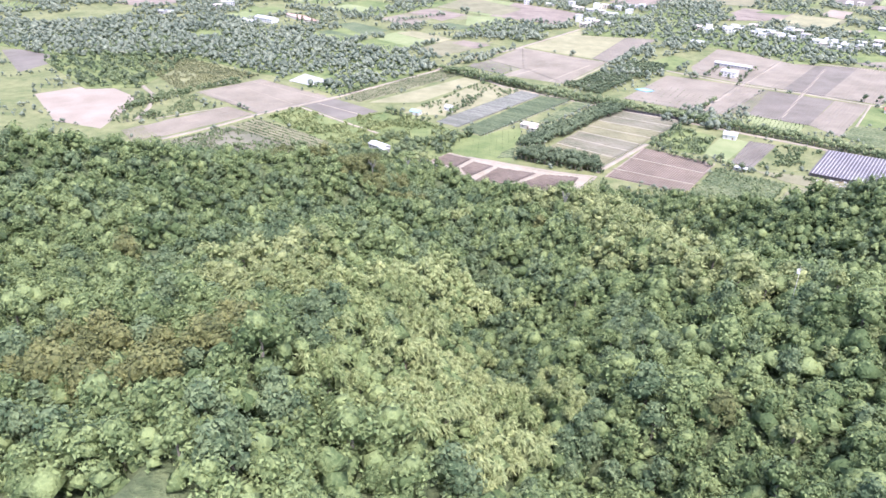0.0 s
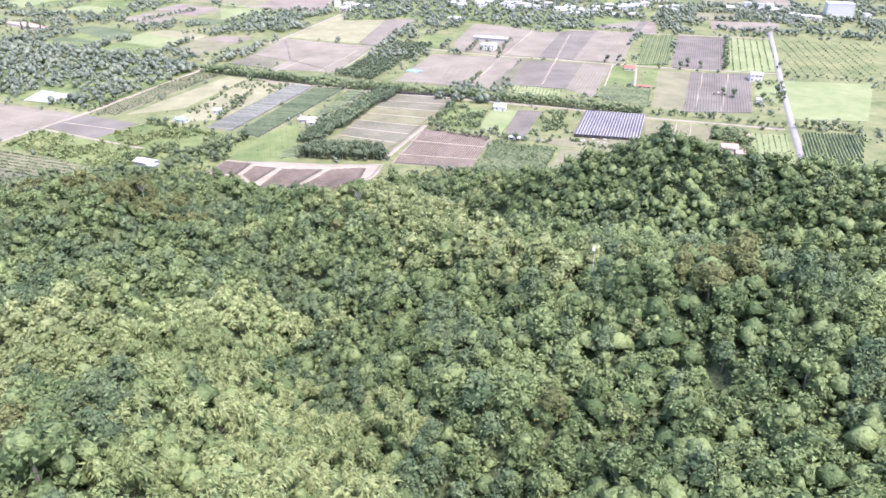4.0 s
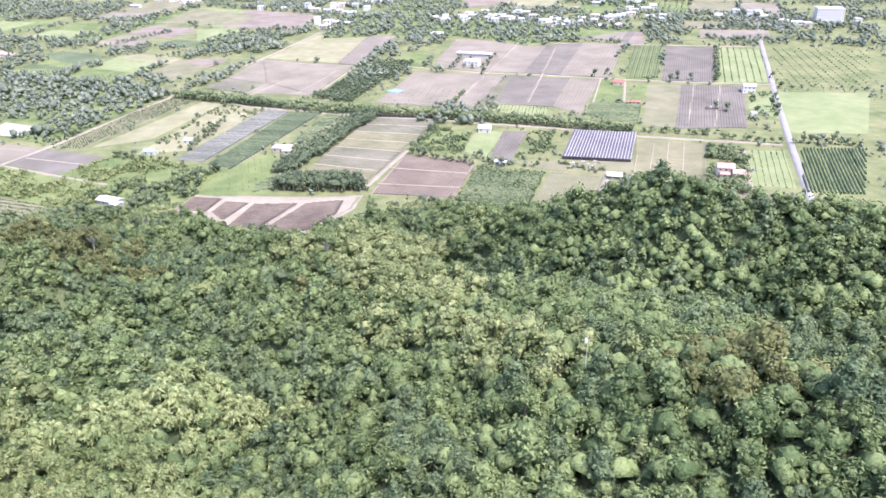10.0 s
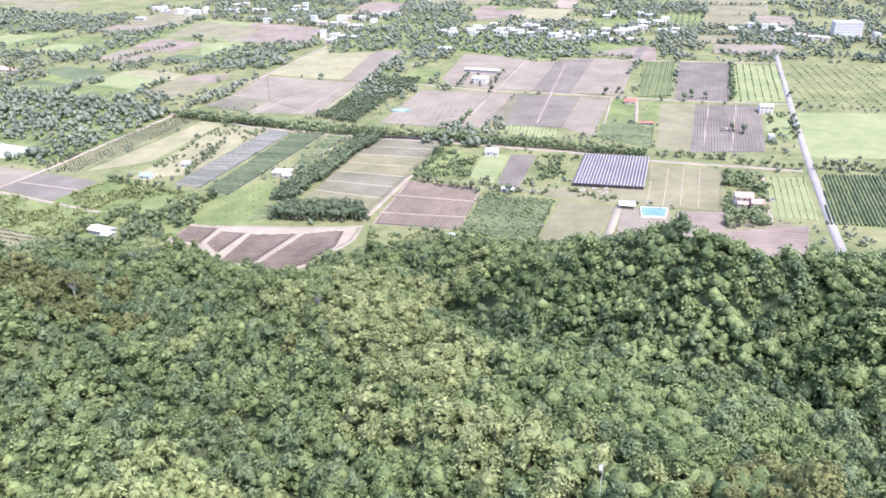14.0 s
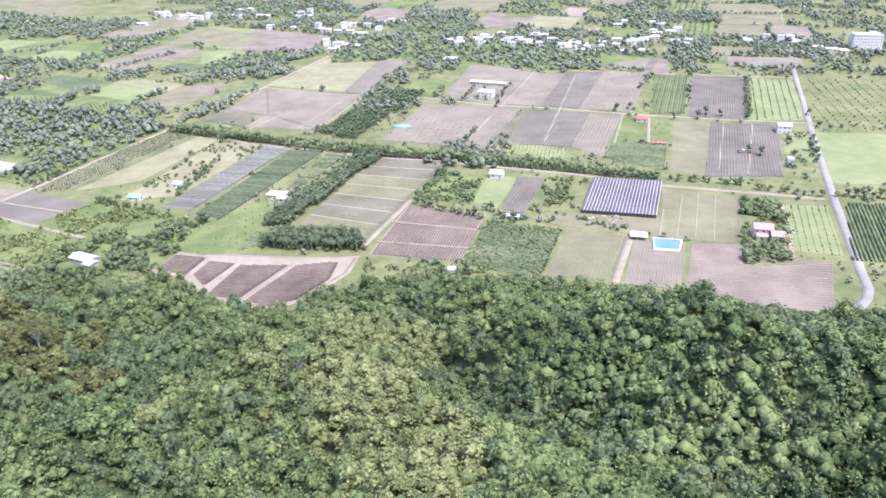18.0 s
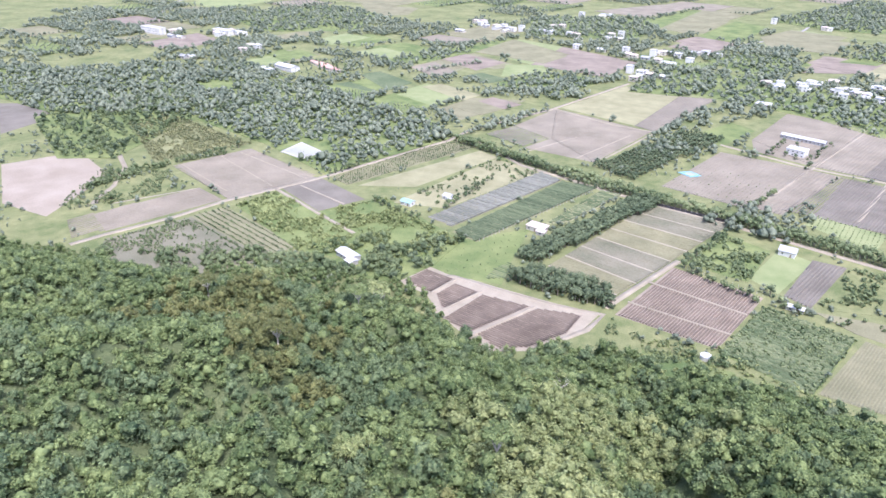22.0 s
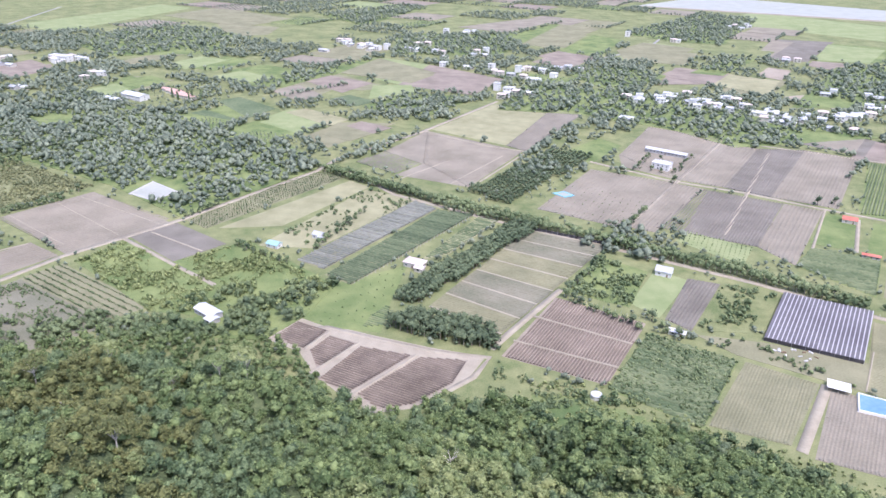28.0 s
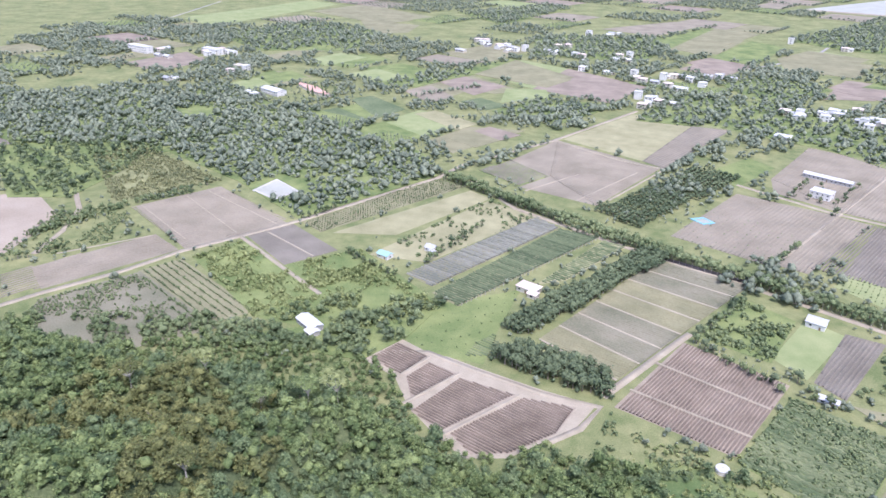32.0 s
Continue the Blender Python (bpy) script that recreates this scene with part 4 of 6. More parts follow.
def grove_line(line, gap, kind, label, group, scale, lanes=(0.0,)):
    """Windbreak: one or more lines of trees along a bent line."""
    p = np.array(line, float)
    for a, b in zip(p, p[1:]):
        d = unit(b - a)
        w = np.array((-d[1], d[0]))
        n = int(np.hypot(*(b - a)) / gap)
        for k in range(n):
            for lane in lanes:
                x, y = a + (b - a) * (k + 0.3 * (lane > 0)) / n + w * lane + rng.uniform(-0.5, 0.5, 2)
                tree(MID, kind, int(rng.integers(2)), x, y, rng.uniform(0, 360), scale * rng.uniform(0.85, 1.2), label, group, "windbreak_tree")


# ------------------------------------------------------------------ trees of the plain
belt((-119, 616), (-91, 671), (-48, 727))
belt((-86, 765), (-35, 840), (26, 900))
belt((64, 678), (103, 742), (147, 799))
belt((315, 727), (351, 718), (385, 695))
belt((70, 386), (91, 366), (112, 350))
belt((72, 395), (87, 419), (103, 449))
belt((124, 496), (148, 535))
belt((115, 369), (123, 351), (132, 343))
belt((-150, 439), (-125, 424), (-104, 413))
belt((-95, 440), (-80, 486), (-71, 514))
belt((30, 502), (-5, 515), (-30, 541))
belt((-243, 853), (-199, 906), (-162, 944))
belt((-165, 783), (-83, 794), (-21, 841))
belt((-203, 484), (-185, 512))
belt((261, 388), (285, 377), (308, 366))
belt((309, 358), (331, 345), (351, 333))
belt((357, 334), (381, 325), (404, 314))
belt((396, 509), (475, 640))
belt((243, 265), (257, 260), (273, 261))
belt((-308, 524), (-324, 495), (-343, 473))
belt((-341, 392), (-349, 376), (-360, 364))
belt((-781, 799), (-735, 870), (-711, 986))
belt((-518, 741), (-490, 778), (-382, 769))
belt((-344, 795), (-322, 845), (-286, 887))
belt((-119, 811), (-78, 837), (15, 891))
belt((-145, 617), (-99, 584), (-27, 538))
wood((-433, 616), (-463, 721), (-342, 785), (-251, 748), (-153, 649), (-131, 602), (-207, 483), (-288, 541))
wood((143, 816), (191, 961), (324, 888), (442, 769), (388, 752), (271, 714), (218, 778))
wood((32, 835), (72, 978), (191, 961), (144, 824))
wood((-178, 323), (-123, 356), (-93, 376), (-70, 394), (-81, 351), (-97, 324))
wood((-519, 749), (-497, 863), (-379, 793), (-440, 724))
wood((-308, 923), (-254, 1004), (-203, 1074), (-145, 1153), (-191, 1014), (-246, 915))
wood((-722, 1219), (-604, 1412), (-443, 1334), (-414, 1134), (-557, 1086))
wood((283, 1468), (544, 1826), (638, 1745), (450, 1364), (372, 1382))
wood((-128, 827), (-83, 906), (12, 898), (-45, 799))
wood((-363, 1635), (-182, 1836), (-123, 1792), (-236, 1483))
wood((-156, 1387), (59, 1426), (185, 1608), (35, 1183), (-131, 1181))
wood((320, 1091), (435, 1248), (465, 1228), (366, 1078))
wood((396, 897), (569, 1173), (652, 1186), (511, 899))
wood((134, 1063), (229, 1142), (281, 1065), (189, 944))
wood((-782, 754), (-656, 760), (-574, 823), (-419, 698), (-427, 599), (-542, 574), (-648, 612))
wood((-556, 559), (-487, 690), (-366, 629), (-399, 586), (-398, 472), (-444, 458))

# windbreaks, orchards and clumps
grove_line(((-122, 595), (-54, 553), (25, 507), (109, 465), (192, 422), (250, 385)), 4.3, "leaf", "leafy windbreak tree beside the track", "windbreak trees", 1.2, (0.0, 5.5))
orchard(((-33, 374), (-18, 369), (60, 488), (42, 497)), 4.0, "orchard", MID, "dense dark green tree in a planted strip", "trees of the planted strip", 1.2, NORTH, name="strip_tree")
orchard(((4, 558), (92, 685), (121, 664), (39, 533)), 4.9, "orchard", MID, "dark green tree of the square plantation", "plantation trees", 0.95, NORTH, name="plantation_tree")
for x, y, _ in scatter(((-34, 342), (-24, 356), (10, 350), (29, 340), (28, 326), (0, 330)), 3.9):
    tree(MID, "dark", int(rng.integers(2)), x, y, rng.uniform(0, 360), rng.uniform(1.1, 1.4), "dark evergreen tree in a dense clump", "dark clump trees", "clump_tree", MIDDARK)
orchard(((277, 270), (311, 331), (338, 321), (302, 257)), 4.2, "shrub", MID, "young fruit tree on bright grass", "young fruit trees", 0.6, NORTH)
orchard(((396, 504), (477, 640), (522, 620), (442, 493)), 7.0, "shrub", MID, "young fruit tree on bright grass", "young fruit trees", 0.9, NORTH, loose=True)
orchard(((61, 528), (92, 585), (150, 557), (124, 496)), 6.5, "shrub", MID, "small tree in a bare field", "small field trees", 0.5, EAST, 9.0, loose=True)
orchard(((-86, 352), (-75, 387), (-32, 418), (-38, 372), (-38, 345), (-66, 342)), 5.5, "shrub", MID, "sapling on the bright lawn", "lawn saplings", 0.5, (0.8, 0.6), 8.0)
orchard(((536, 621), (631, 579), (520, 449), (441, 477)), 9.0, "shrub", MID, "young fruit tree on rough grass", "young fruit trees", 1.0, EAST, loose=True)
orchard(((157, 477), (170, 497), (209, 470), (194, 443)), 3.2, "shrub", MID, "young bushes in rows on bright grass", "", 0.6, EAST, 4.6, loose=True)
for x, y in ((290, 560), (305, 563), (352, 520), (365, 530), (375, 522), (184, 600), (330, 523), (352, 420), (346, 428), (395, 420), (440, 470), (455, 505)):
    tree(MID, "dark", 1, x, y, rng.uniform(0, 360), rng.uniform(1.0, 1.3), "rounded dark tree standing alone by the track", "single trees", "lone_tree")

for x, y, scale in ((117, 249, 1.0), (122, 246, 1.15), (112, 246, 0.9), (127, 242, 1.0), (119, 241, 1.1), (106, 243, 0.8), (133, 238, 0.9)):
    tree(MID, "dark", 1, x, y, rng.uniform(0, 360), scale, "dark leafy tree at the foot of the spur", "hill foot trees", "foot_tree", MIDDARK)
for x, y in ((168, 655), (173, 664), (163, 646), (171, 632), (178, 626), (190, 627), (198, 634), (200, 644), (206, 655), (211, 664), (160, 636), (217, 672), (176, 672), (186, 664)):
    tree(MID, "leaf" if x % 2 else "dark", int(rng.integers(2)), x, y, rng.uniform(0, 360), rng.uniform(0.7, 1.1), "leafy garden tree round the farmhouse", "farmhouse garden trees", "garden_tree")

# rows of crops
P_ROWS = ((64, 386), (113, 360), (82, 299), (30, 320))
rows(P_ROWS, (34, 66), 1.7, 1.0, 0.5, PURPLE, "reddish leafy beds in straight rows")
for plot in (((-94, 327), (-84, 345), (-65, 337), (-74, 318)), ((-71, 317), (-63, 332), (-47, 326), (-63, 300)), ((-61, 292), (-45, 323), (-16, 317), (-44, 282)), ((-40, 282), (-12, 316), (13, 315), (6, 294), (-12, 276), (-28, 271))):
    rows(plot, EAST, 1.7, 1.0, 0.5, PURPLE, "reddish leafy beds in straight rows")
for k, mat in enumerate(STRIPS):
    rows(strip(k), EAST, 1.9, 1.1, 0.25, mat, "low stubble rows", rough=0.45)
rows(((-81, 402), (-17, 518), (13, 512), (-62, 390)), EAST, 2.3, 1.1, 0.8, VINE, "dark green vine rows on low frames", 1.5, 0.25)
rows(((-104, 421), (-36, 536), (-17, 520), (-83, 409)), EAST, 2.5, 1.2, 0.7, GREYVINE, "dusty grey green vine rows", 1.5, 0.25)
orchard(((-201, 478), (-130, 594), (-102, 583), (-181, 465)), 2.4, "shrub", MID, "bushy grey green shrubs in rows", "", 0.75, NORTH, 2.9, loose=True)
orchard(((-268, 378), (-252, 401), (-172, 354), (-198, 328)), 2.0, "shrub", MID, "bushy green shrubs in rows", "", 0.8, (80, -47), 4.4, loose=True)
rows(((82, 296), (112, 350), (154, 326), (121, 269)), EAST, 1.8, 1.5, 0.8, CROP, "tall green bean rows", 1.2, 0.4)
shrubs(((82, 296), (112, 350), (154, 326), (121, 269)), 2.3, 0.75, "leafy green bean bushes", 0.5, 0.95)
rows(((209, 304), (246, 374), (292, 349), (252, 284)), EAST, 1.5, 1.1, 0.1, KHAKI, "low khaki crop rows", rough=0.3)
rows(((124, 272), (158, 326), (189, 309), (157, 261)), NORTH, 1.5, 1.2, 0.06, KHAKI, "low khaki crop rows", rough=0.3)
rows(((164, 253), (194, 307), (219, 289), (192, 243)), NORTH, 1.6, 1.2, 0.06, SOIL, "low sandy beds", rough=0.3)
rows(((302, 251), (353, 323), (399, 309), (338, 238)), NORTH, 2.4, 1.3, 1.2, VINE, "dark leafy rows", 1.5, 0.3)
rows(((229, 445), (250, 474), (291, 457), (262, 404)), EAST, 2.6, 1.9, 1.2, CROP, "dark leafy rows", 1.5, 0.35)
rows(((317, 544), (386, 680), (423, 669), (349, 538)), NORTH, 2.4, 1.6, 0.9, CROP, "green crop rows", 2.0, 0.3)
for lot in (((-101, 626), (-77, 662), (-38, 628), (-60, 598)), ((125, 366), (151, 419), (170, 413), (137, 354)), ((225, 594), (294, 714), (341, 714), (258, 575)), ((347, 528), (426, 668), (477, 645), (391, 505)), ((145, 501), (207, 589), (264, 561), (213, 473)), ((287, 389), (357, 507), (412, 487), (343, 375))):
    rows(lot, NORTH, 2.2, 1.3, 0.22, GREYSOIL, "low plough ridges", 6.0, 0.3)
for lot in (((-339, 467), (-297, 527), (-214, 480), (-259, 415)), ((-348, 351), (-291, 430), (-262, 414), (-323, 325)), ((-43, 737), (56, 677), (6, 571), (-38, 628)), ((149, 676), (199, 783), (270, 744), (192, 608)), ((61, 528), (116, 630), (188, 601), (124, 496)), ((191, 609), (259, 729), (294, 714), (225, 594)), ((258, 575), (341, 714), (383, 691), (304, 553)), ((123, 501), (186, 600), (207, 589), (145, 491)), ((213, 473), (264, 561), (290, 548), (229, 445)), ((40, 694), (96, 844), (131, 827), (59, 678))):
    rows(lot, NORTH, 3.0, 1.6, 0.12, SOIL, "faint plough ridges in pale soil", 8.0, 0.4)
rows(((195, 243), (224, 291), (252, 284), (291, 252), (255, 203)), EAST, 3.0, 1.6, 0.12, PINKSOIL, "faint plough ridges in brown soil", 8.0, 0.4)
rows(((-22, 429), (14, 506), (32, 502), (-4, 440)), EAST, 2.6, 1.2, 0.6, CROP, "short green garden rows", 1.5, 0.4)
for k in range(4):
    rows(((209 + 9.6 * k, 304 - 4.6 * k), (246 + 10.2 * k, 374 - 5.8 * k), (247.5 + 10.2 * k, 373 - 5.8 * k), (210.5 + 9.6 * k, 303.4 - 4.6 * k)), NORTH, 3.0, 0.9, 0.35, TRACK, "pale dividing bank", inset=0.0, name="earth_bank")

rows(((-48, 341), (-44, 356), (-34, 372), (-34, 345)), EAST, 2.0, 1.1, 0.3, CROP, "vegetable rows on the lawn", rough=0.3)
for lot in (((-331, 676), (-290, 760), (-250, 744), (-285, 660)), ((-240, 660), (-222, 715), (-160, 690), (-180, 640))):
    orchard(lot, 5.0, "shrub", FAR, "planted bushes in rows", "", 0.7, EAST, 5.5, loose=True)

# scrub and gardens
shrubs(((-246, 405), (-228, 436), (-184, 410), (-144, 446), (-72, 387), (-87, 350), (-121, 344), (-171, 348)), 3.6, 0.50, "mixed green shrubs and weeds", mat=PALE)
shrubs(((-246, 405), (-228, 436), (-184, 410), (-144, 446), (-72, 387), (-87, 350), (-121, 344), (-171, 348)), 2.4, 0.62, "low weeds and tufts", 0.25, 0.55, mat=PALE)
shrubs(((-170, 350), (-120, 392), (-72, 387), (-87, 350), (-121, 344)), 4.2, 0.55, "small trees among scrub", 0.9, 2.2)
shrubs(((-395, 440), (-345, 470), (-300, 430), (-340, 380), (-370, 370)), 3.2, 0.45, "bushes on rough pasture", 0.4, 1.0)
shrubs(((-300, 330), (-267, 376), (-186, 332), (-214, 306), (-250, 290), (-284, 288)), 2.7, 0.56, "low green shrubs in a weedy plot", 0.45, 0.9)
shrubs(((-451, 566), (-428, 605), (-304, 539), (-357, 471)), 3.2, 0.8, "yellow green shrubs", 0.5, 1.2, mat=YELLOWLEAF)
shrubs(((72, 393), (97, 448), (127, 426), (107, 378)), 3.0, 0.5, "mixed green shrubs and weeds")
shrubs(((-136, 440), (-78, 557), (-36, 536), (-95, 440)), 5.5, 0.4, "scattered bushes in a dry meadow")
shrubs(((139, 355), (171, 413), (202, 403), (170, 355)), 4.0, 0.35, "scattered bushes on grass")
shrubs(((240, 259), (289, 345), (312, 328), (267, 255)), 3.4, 0.5, "garden bushes round the pink house", 1.0, 2.4)
shrubs(((28, 318), (84, 296), (100, 280), (20, 262)), 2.6, 0.36, "low weeds and bushes on grass", 0.4, 1.0)
shrubs(((374, 421), (403, 466), (426, 458), (381, 385)), 5.0, 0.35, "garden bushes", 0.8, 2.0)
shrubs(((138, 351), (173, 346), (223, 330), (209, 304), (155, 332)), 5.0, 0.3, "bushes in a dusty yard", 0.6, 1.3)
shrubs(((-380, 440), (-300, 520), (-340, 470), (-370, 400)), 4.0, 0.6, "roadside bushes", 0.8, 2.2)
shrubs(((-300, 283), (-230, 300), (-90, 330), (-100, 350), (-180, 345), (-300, 310)), 4.5, 0.55, "bushes at the forest edge", 1.0, 2.6)


# ------------------------------------------------------------------ fields beyond
def countryside():
    """Plots, belts and woods that carry the plain on to the horizon."""
    r = random.Random(5)
    e, n = Vector(EAST), Vector(NORTH)
    known = [list(c) for c in LAID if len(c) > 2]
    lots = [(LAWN, "distant green field"), (SOIL, "distant grey field"), (KHAKI, "distant stubble field"), (SOIL, "distant pale bare field"), (WEEDS, "distant dark green field"), (GRASS, "distant grass field"), (PINKSOIL, "distant reddish field"), (KHAKI, "distant khaki field"), (GRASS, "distant rough pasture")]
    belts, woods, bushes = [], [], []
    v = 330.0
    while v < 2300:
        dv = r.uniform(42, 75) * (1 + v / 2600)
        u = -1500.0
        while u < 1500:
            du = r.uniform(38, 90) * (1 + v / 2600)
            mid = e * (u + du / 2) + n * (v + dv / 2)
            near = abs(mid.x + 0.15 * mid.y - 60) < 190 + 0.62 * (mid.y + 60)
            taken = mid.y < 330 + 0.16 * abs(mid.x) or any(bool(inside(np.array(mid.x + dx), np.array(mid.y + dy), c)) for c in known for dx in (-22, 0, 22) for dy in (-22, 0, 22))
            if near and not taken:
                g = 2.0
                box = [(e * a + n * b).to_tuple() for a, b in ((u + g, v + g), (u + du - g, v + g), (u + du - g, v + dv - g), (u + g, v + dv - g))]
                pick = r.random()
                if pick < 0.56:
                    m, words = r.choice(lots)
                    field(m, words, *box)
                    if m is WEEDS or r.random() < 0.1:
                        bushes.append(scatter(box, 10.0, 0.15))
                else:
                    p = scatter(box, 10.0 if mid.y > 700 else 8.0)
                    woods.append(p[rng.uniform(size=len(p)) < 0.8])
                for side in ((0, 1), (1, 2)):
                    if r.random() < 0.72:
                        a, b = np.array(box[side[0]]), np.array(box[side[1]])
                        k = max(2, int(np.hypot(*(b - a)) / 7))
                        q = a + (b - a) * np.linspace(0, 1, k)[:, None] + rng.uniform(-1.5, 1.5, (k, 2))
                        for plot in OPEN:
                            q = q[~inside(q[:, 0], q[:, 1], list(plot))]
                        belts.append(np.c_[q, np.zeros(len(q))])
            u += du
        v += dv
    idle = scatter([(-900, 310), (-560, 300), (-100, 310), (120, 290), (330, 190), (700, 250), (1100, 700), (1000, 1350), (-1000, 1350)], 8.8)
    x, y = idle[:, 0], idle[:, 1]
    free = (idle[:, 2] < 0.1) & np.array([noise.noise((a * 0.022, b * 0.022, 4.0)) + 0.5 * noise.noise((a * 0.07, b * 0.07, 1.0)) > 0.0 for a, b in idle[:, :2]])
    for c in LAID:
        if len(c) > 2:
            free &= ~inside(x, y, list(c))
    for line, width in TRACKS:
        for (ax, ay), (bx, by) in zip(line, line[1:]):
            k = np.clip(((x - ax) * (bx - ax) + (y - ay) * (by - ay)) / ((bx - ax) ** 2 + (by - ay) ** 2 + 1e-9), 0, 1)
            free &= np.hypot(x - ax - k * (bx - ax), y - ay - k * (by - ay)) > width / 2 + 2.5
    idle = idle[free]
    rim = scatter([(-420, 280), (-100, 270), (-20, 240), (60, 280), (60, 305), (10, 300), (-60, 300), (-110, 350), (-420, 340)], 4.4)
    x, y = rim[:, 0], rim[:, 1]
    free = (foot(x) - y < 0) & (foot(x) - y > -14 - 26 * patch(x, y, -130, 320, 60, 60)) & (meadow(x, y) < 0.4)
    for c in LAID:
        if len(c) > 2 and min(q[1] for q in c) < 400:
            free &= ~inside(x, y, list(c))
    for line, width in TRACKS:
        for (ax, ay), (bx, by) in zip(line, line[1:]):
            k = np.clip(((x - ax) * (bx - ax) + (y - ay) * (by - ay)) / ((bx - ax) ** 2 + (by - ay) ** 2 + 1e-9), 0, 1)
            free &= np.hypot(x - ax - k * (bx - ax), y - ay - k * (by - ay)) > width / 2 + 2
    thicket("forest_edge", AWAY, "leaf", rim[free], "leafy green trees at the forest edge", low=0.4, high=1.0)
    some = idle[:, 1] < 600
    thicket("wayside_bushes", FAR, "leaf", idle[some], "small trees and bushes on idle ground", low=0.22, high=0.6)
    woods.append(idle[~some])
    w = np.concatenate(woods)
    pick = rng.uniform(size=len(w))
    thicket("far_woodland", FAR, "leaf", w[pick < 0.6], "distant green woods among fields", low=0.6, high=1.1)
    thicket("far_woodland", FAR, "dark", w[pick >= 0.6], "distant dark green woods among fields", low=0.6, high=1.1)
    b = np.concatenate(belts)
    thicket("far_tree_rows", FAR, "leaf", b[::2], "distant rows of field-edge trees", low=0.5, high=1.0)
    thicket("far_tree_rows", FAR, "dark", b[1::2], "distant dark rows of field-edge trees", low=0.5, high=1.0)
    thicket("far_orchards", FAR, "shrub", np.concatenate(bushes), "distant planted bushes in rows", low=0.7, high=1.2)


countryside()


# ------------------------------------------------------------------ buildings and built things
WHITE = material("white rendered wall", (0.60, 0.59, 0.57), (0.74, 0.73, 0.71), 0.2, 2.0, 0.8, 0.05)
CREAM = material("cream rendered wall", (0.52, 0.48, 0.42), (0.66, 0.62, 0.56), 0.2, 2.0, 0.8, 0.05)
GREYWALL = material("grey concrete wall", (0.36, 0.35, 0.34), (0.50, 0.49, 0.48), 0.2, 2.0, 0.85, 0.1)
METAL = material("white sheet metal roof", (0.44, 0.45, 0.46), (0.58, 0.59, 0.60), 0.15, 1.5, 0.45, 0.05)
GREYROOF = material("grey sheet roof", (0.34, 0.35, 0.37), (0.48, 0.49, 0.51), 0.15, 1.5, 0.5, 0.05)
TERRA = material("pink tiled roof", (0.44, 0.28, 0.235), (0.56, 0.38, 0.33), 0.3, 3.0, 0.8, 0.3)
RED = material("red sheet roof", (0.42, 0.12, 0.09), (0.55, 0.20, 0.15), 0.2, 2.0, 0.6, 0.1)
TEAL = material("turquoise sheet roof", (0.20, 0.36, 0.36), (0.30, 0.48, 0.47), 0.2, 2.0, 0.5, 0.1)
PANE = material("dark window glass", (0.05, 0.06, 0.07), (0.10, 0.11, 0.12), 0.4, 2.0, 0.1, 0.0)
WOOD = material("weathered door wood", (0.16, 0.11, 0.07), (0.28, 0.20, 0.14), 0.6, 6.0)
LINER = material("blue pond liner", (0.14, 0.36, 0.44), (0.24, 0.48, 0.55), 0.2, 2.0, 0.35, 0.05)
BLUEWATER = material("blue green water", (0.13, 0.25, 0.33), (0.20, 0.33, 0.41), 0.08, 0.5, 0.06, 0.02)
NET = material("grey shade netting", (0.090, 0.085, 0.092), (0.155, 0.147, 0.156), 0.3, 3.0, 0.9, 0.1)
PALENET = material("pale plastic strip", (0.330, 0.320, 0.335), (0.450, 0.440, 0.455), 0.3, 3.0, 0.6, 0.05)
STEEL = material("galvanised steel", (0.42, 0.43, 0.44), (0.55, 0.56, 0.57), 0.5, 5.0, 0.4, 0.05, metal=0.6)
RUBBER = material("black rubber", (0.02, 0.02, 0.02), (0.05, 0.05, 0.05), 0.5, 5.0, 0.8)
PAINT = material("silver car paint", (0.48, 0.49, 0.50), (0.58, 0.59, 0.60), 0.5, 5.0, 0.25, 0.0)


def boxes(*list_of, bevel=0.0):
    """One mesh of boxes, each given by its middle and size."""
    bm = bmesh.new()
    for x, y, z, a, b, c in list_of:
        bmesh.ops.create_cube(bm, size=1, matrix=Matrix.Translation((x, y, z)) @ Matrix.Diagonal((a, b, c, 1)))
    if bevel:
        bmesh.ops.bevel(bm, geom=bm.edges[:], offset=bevel, segments=1, affect="EDGES")
    return bm


def done(name, bm, mat):
    me = bpy.data.meshes.new(name)
    bmesh.ops.recalc_face_normals(bm, faces=bm.faces[:])
    bm.to_mesh(me)
    bm.free()
    me.materials.append(mat)
    return me


def gable(w, d, z, rise, over=0.5, thick=0.18):
    """A pitched roof with thickness, its ridge along x."""
    a, b = w / 2 + over, d / 2 + over
    drop = rise * over / (d / 2)
    bm = bmesh.new()
    v = []
    for t in (0, thick):
        v += [bm.verts.new(p) for p in ((-a, -b, z - drop + t), (a, -b, z - drop + t), (a, 0, z + rise + t), (-a, 0, z + rise + t), (-a, b, z - drop + t), (a, b, z - drop + t))]
    for f in ((0, 1, 2, 3), (3, 2, 5, 4), (6, 9, 8, 7), (9, 10, 11, 8), (0, 6, 7, 1), (4, 5, 11, 10), (0, 3, 9, 6), (3, 4, 10, 9), (1, 7, 8, 2), (2, 8, 11, 5)):
        bm.faces.new([v[k] for k in f])
    return bm


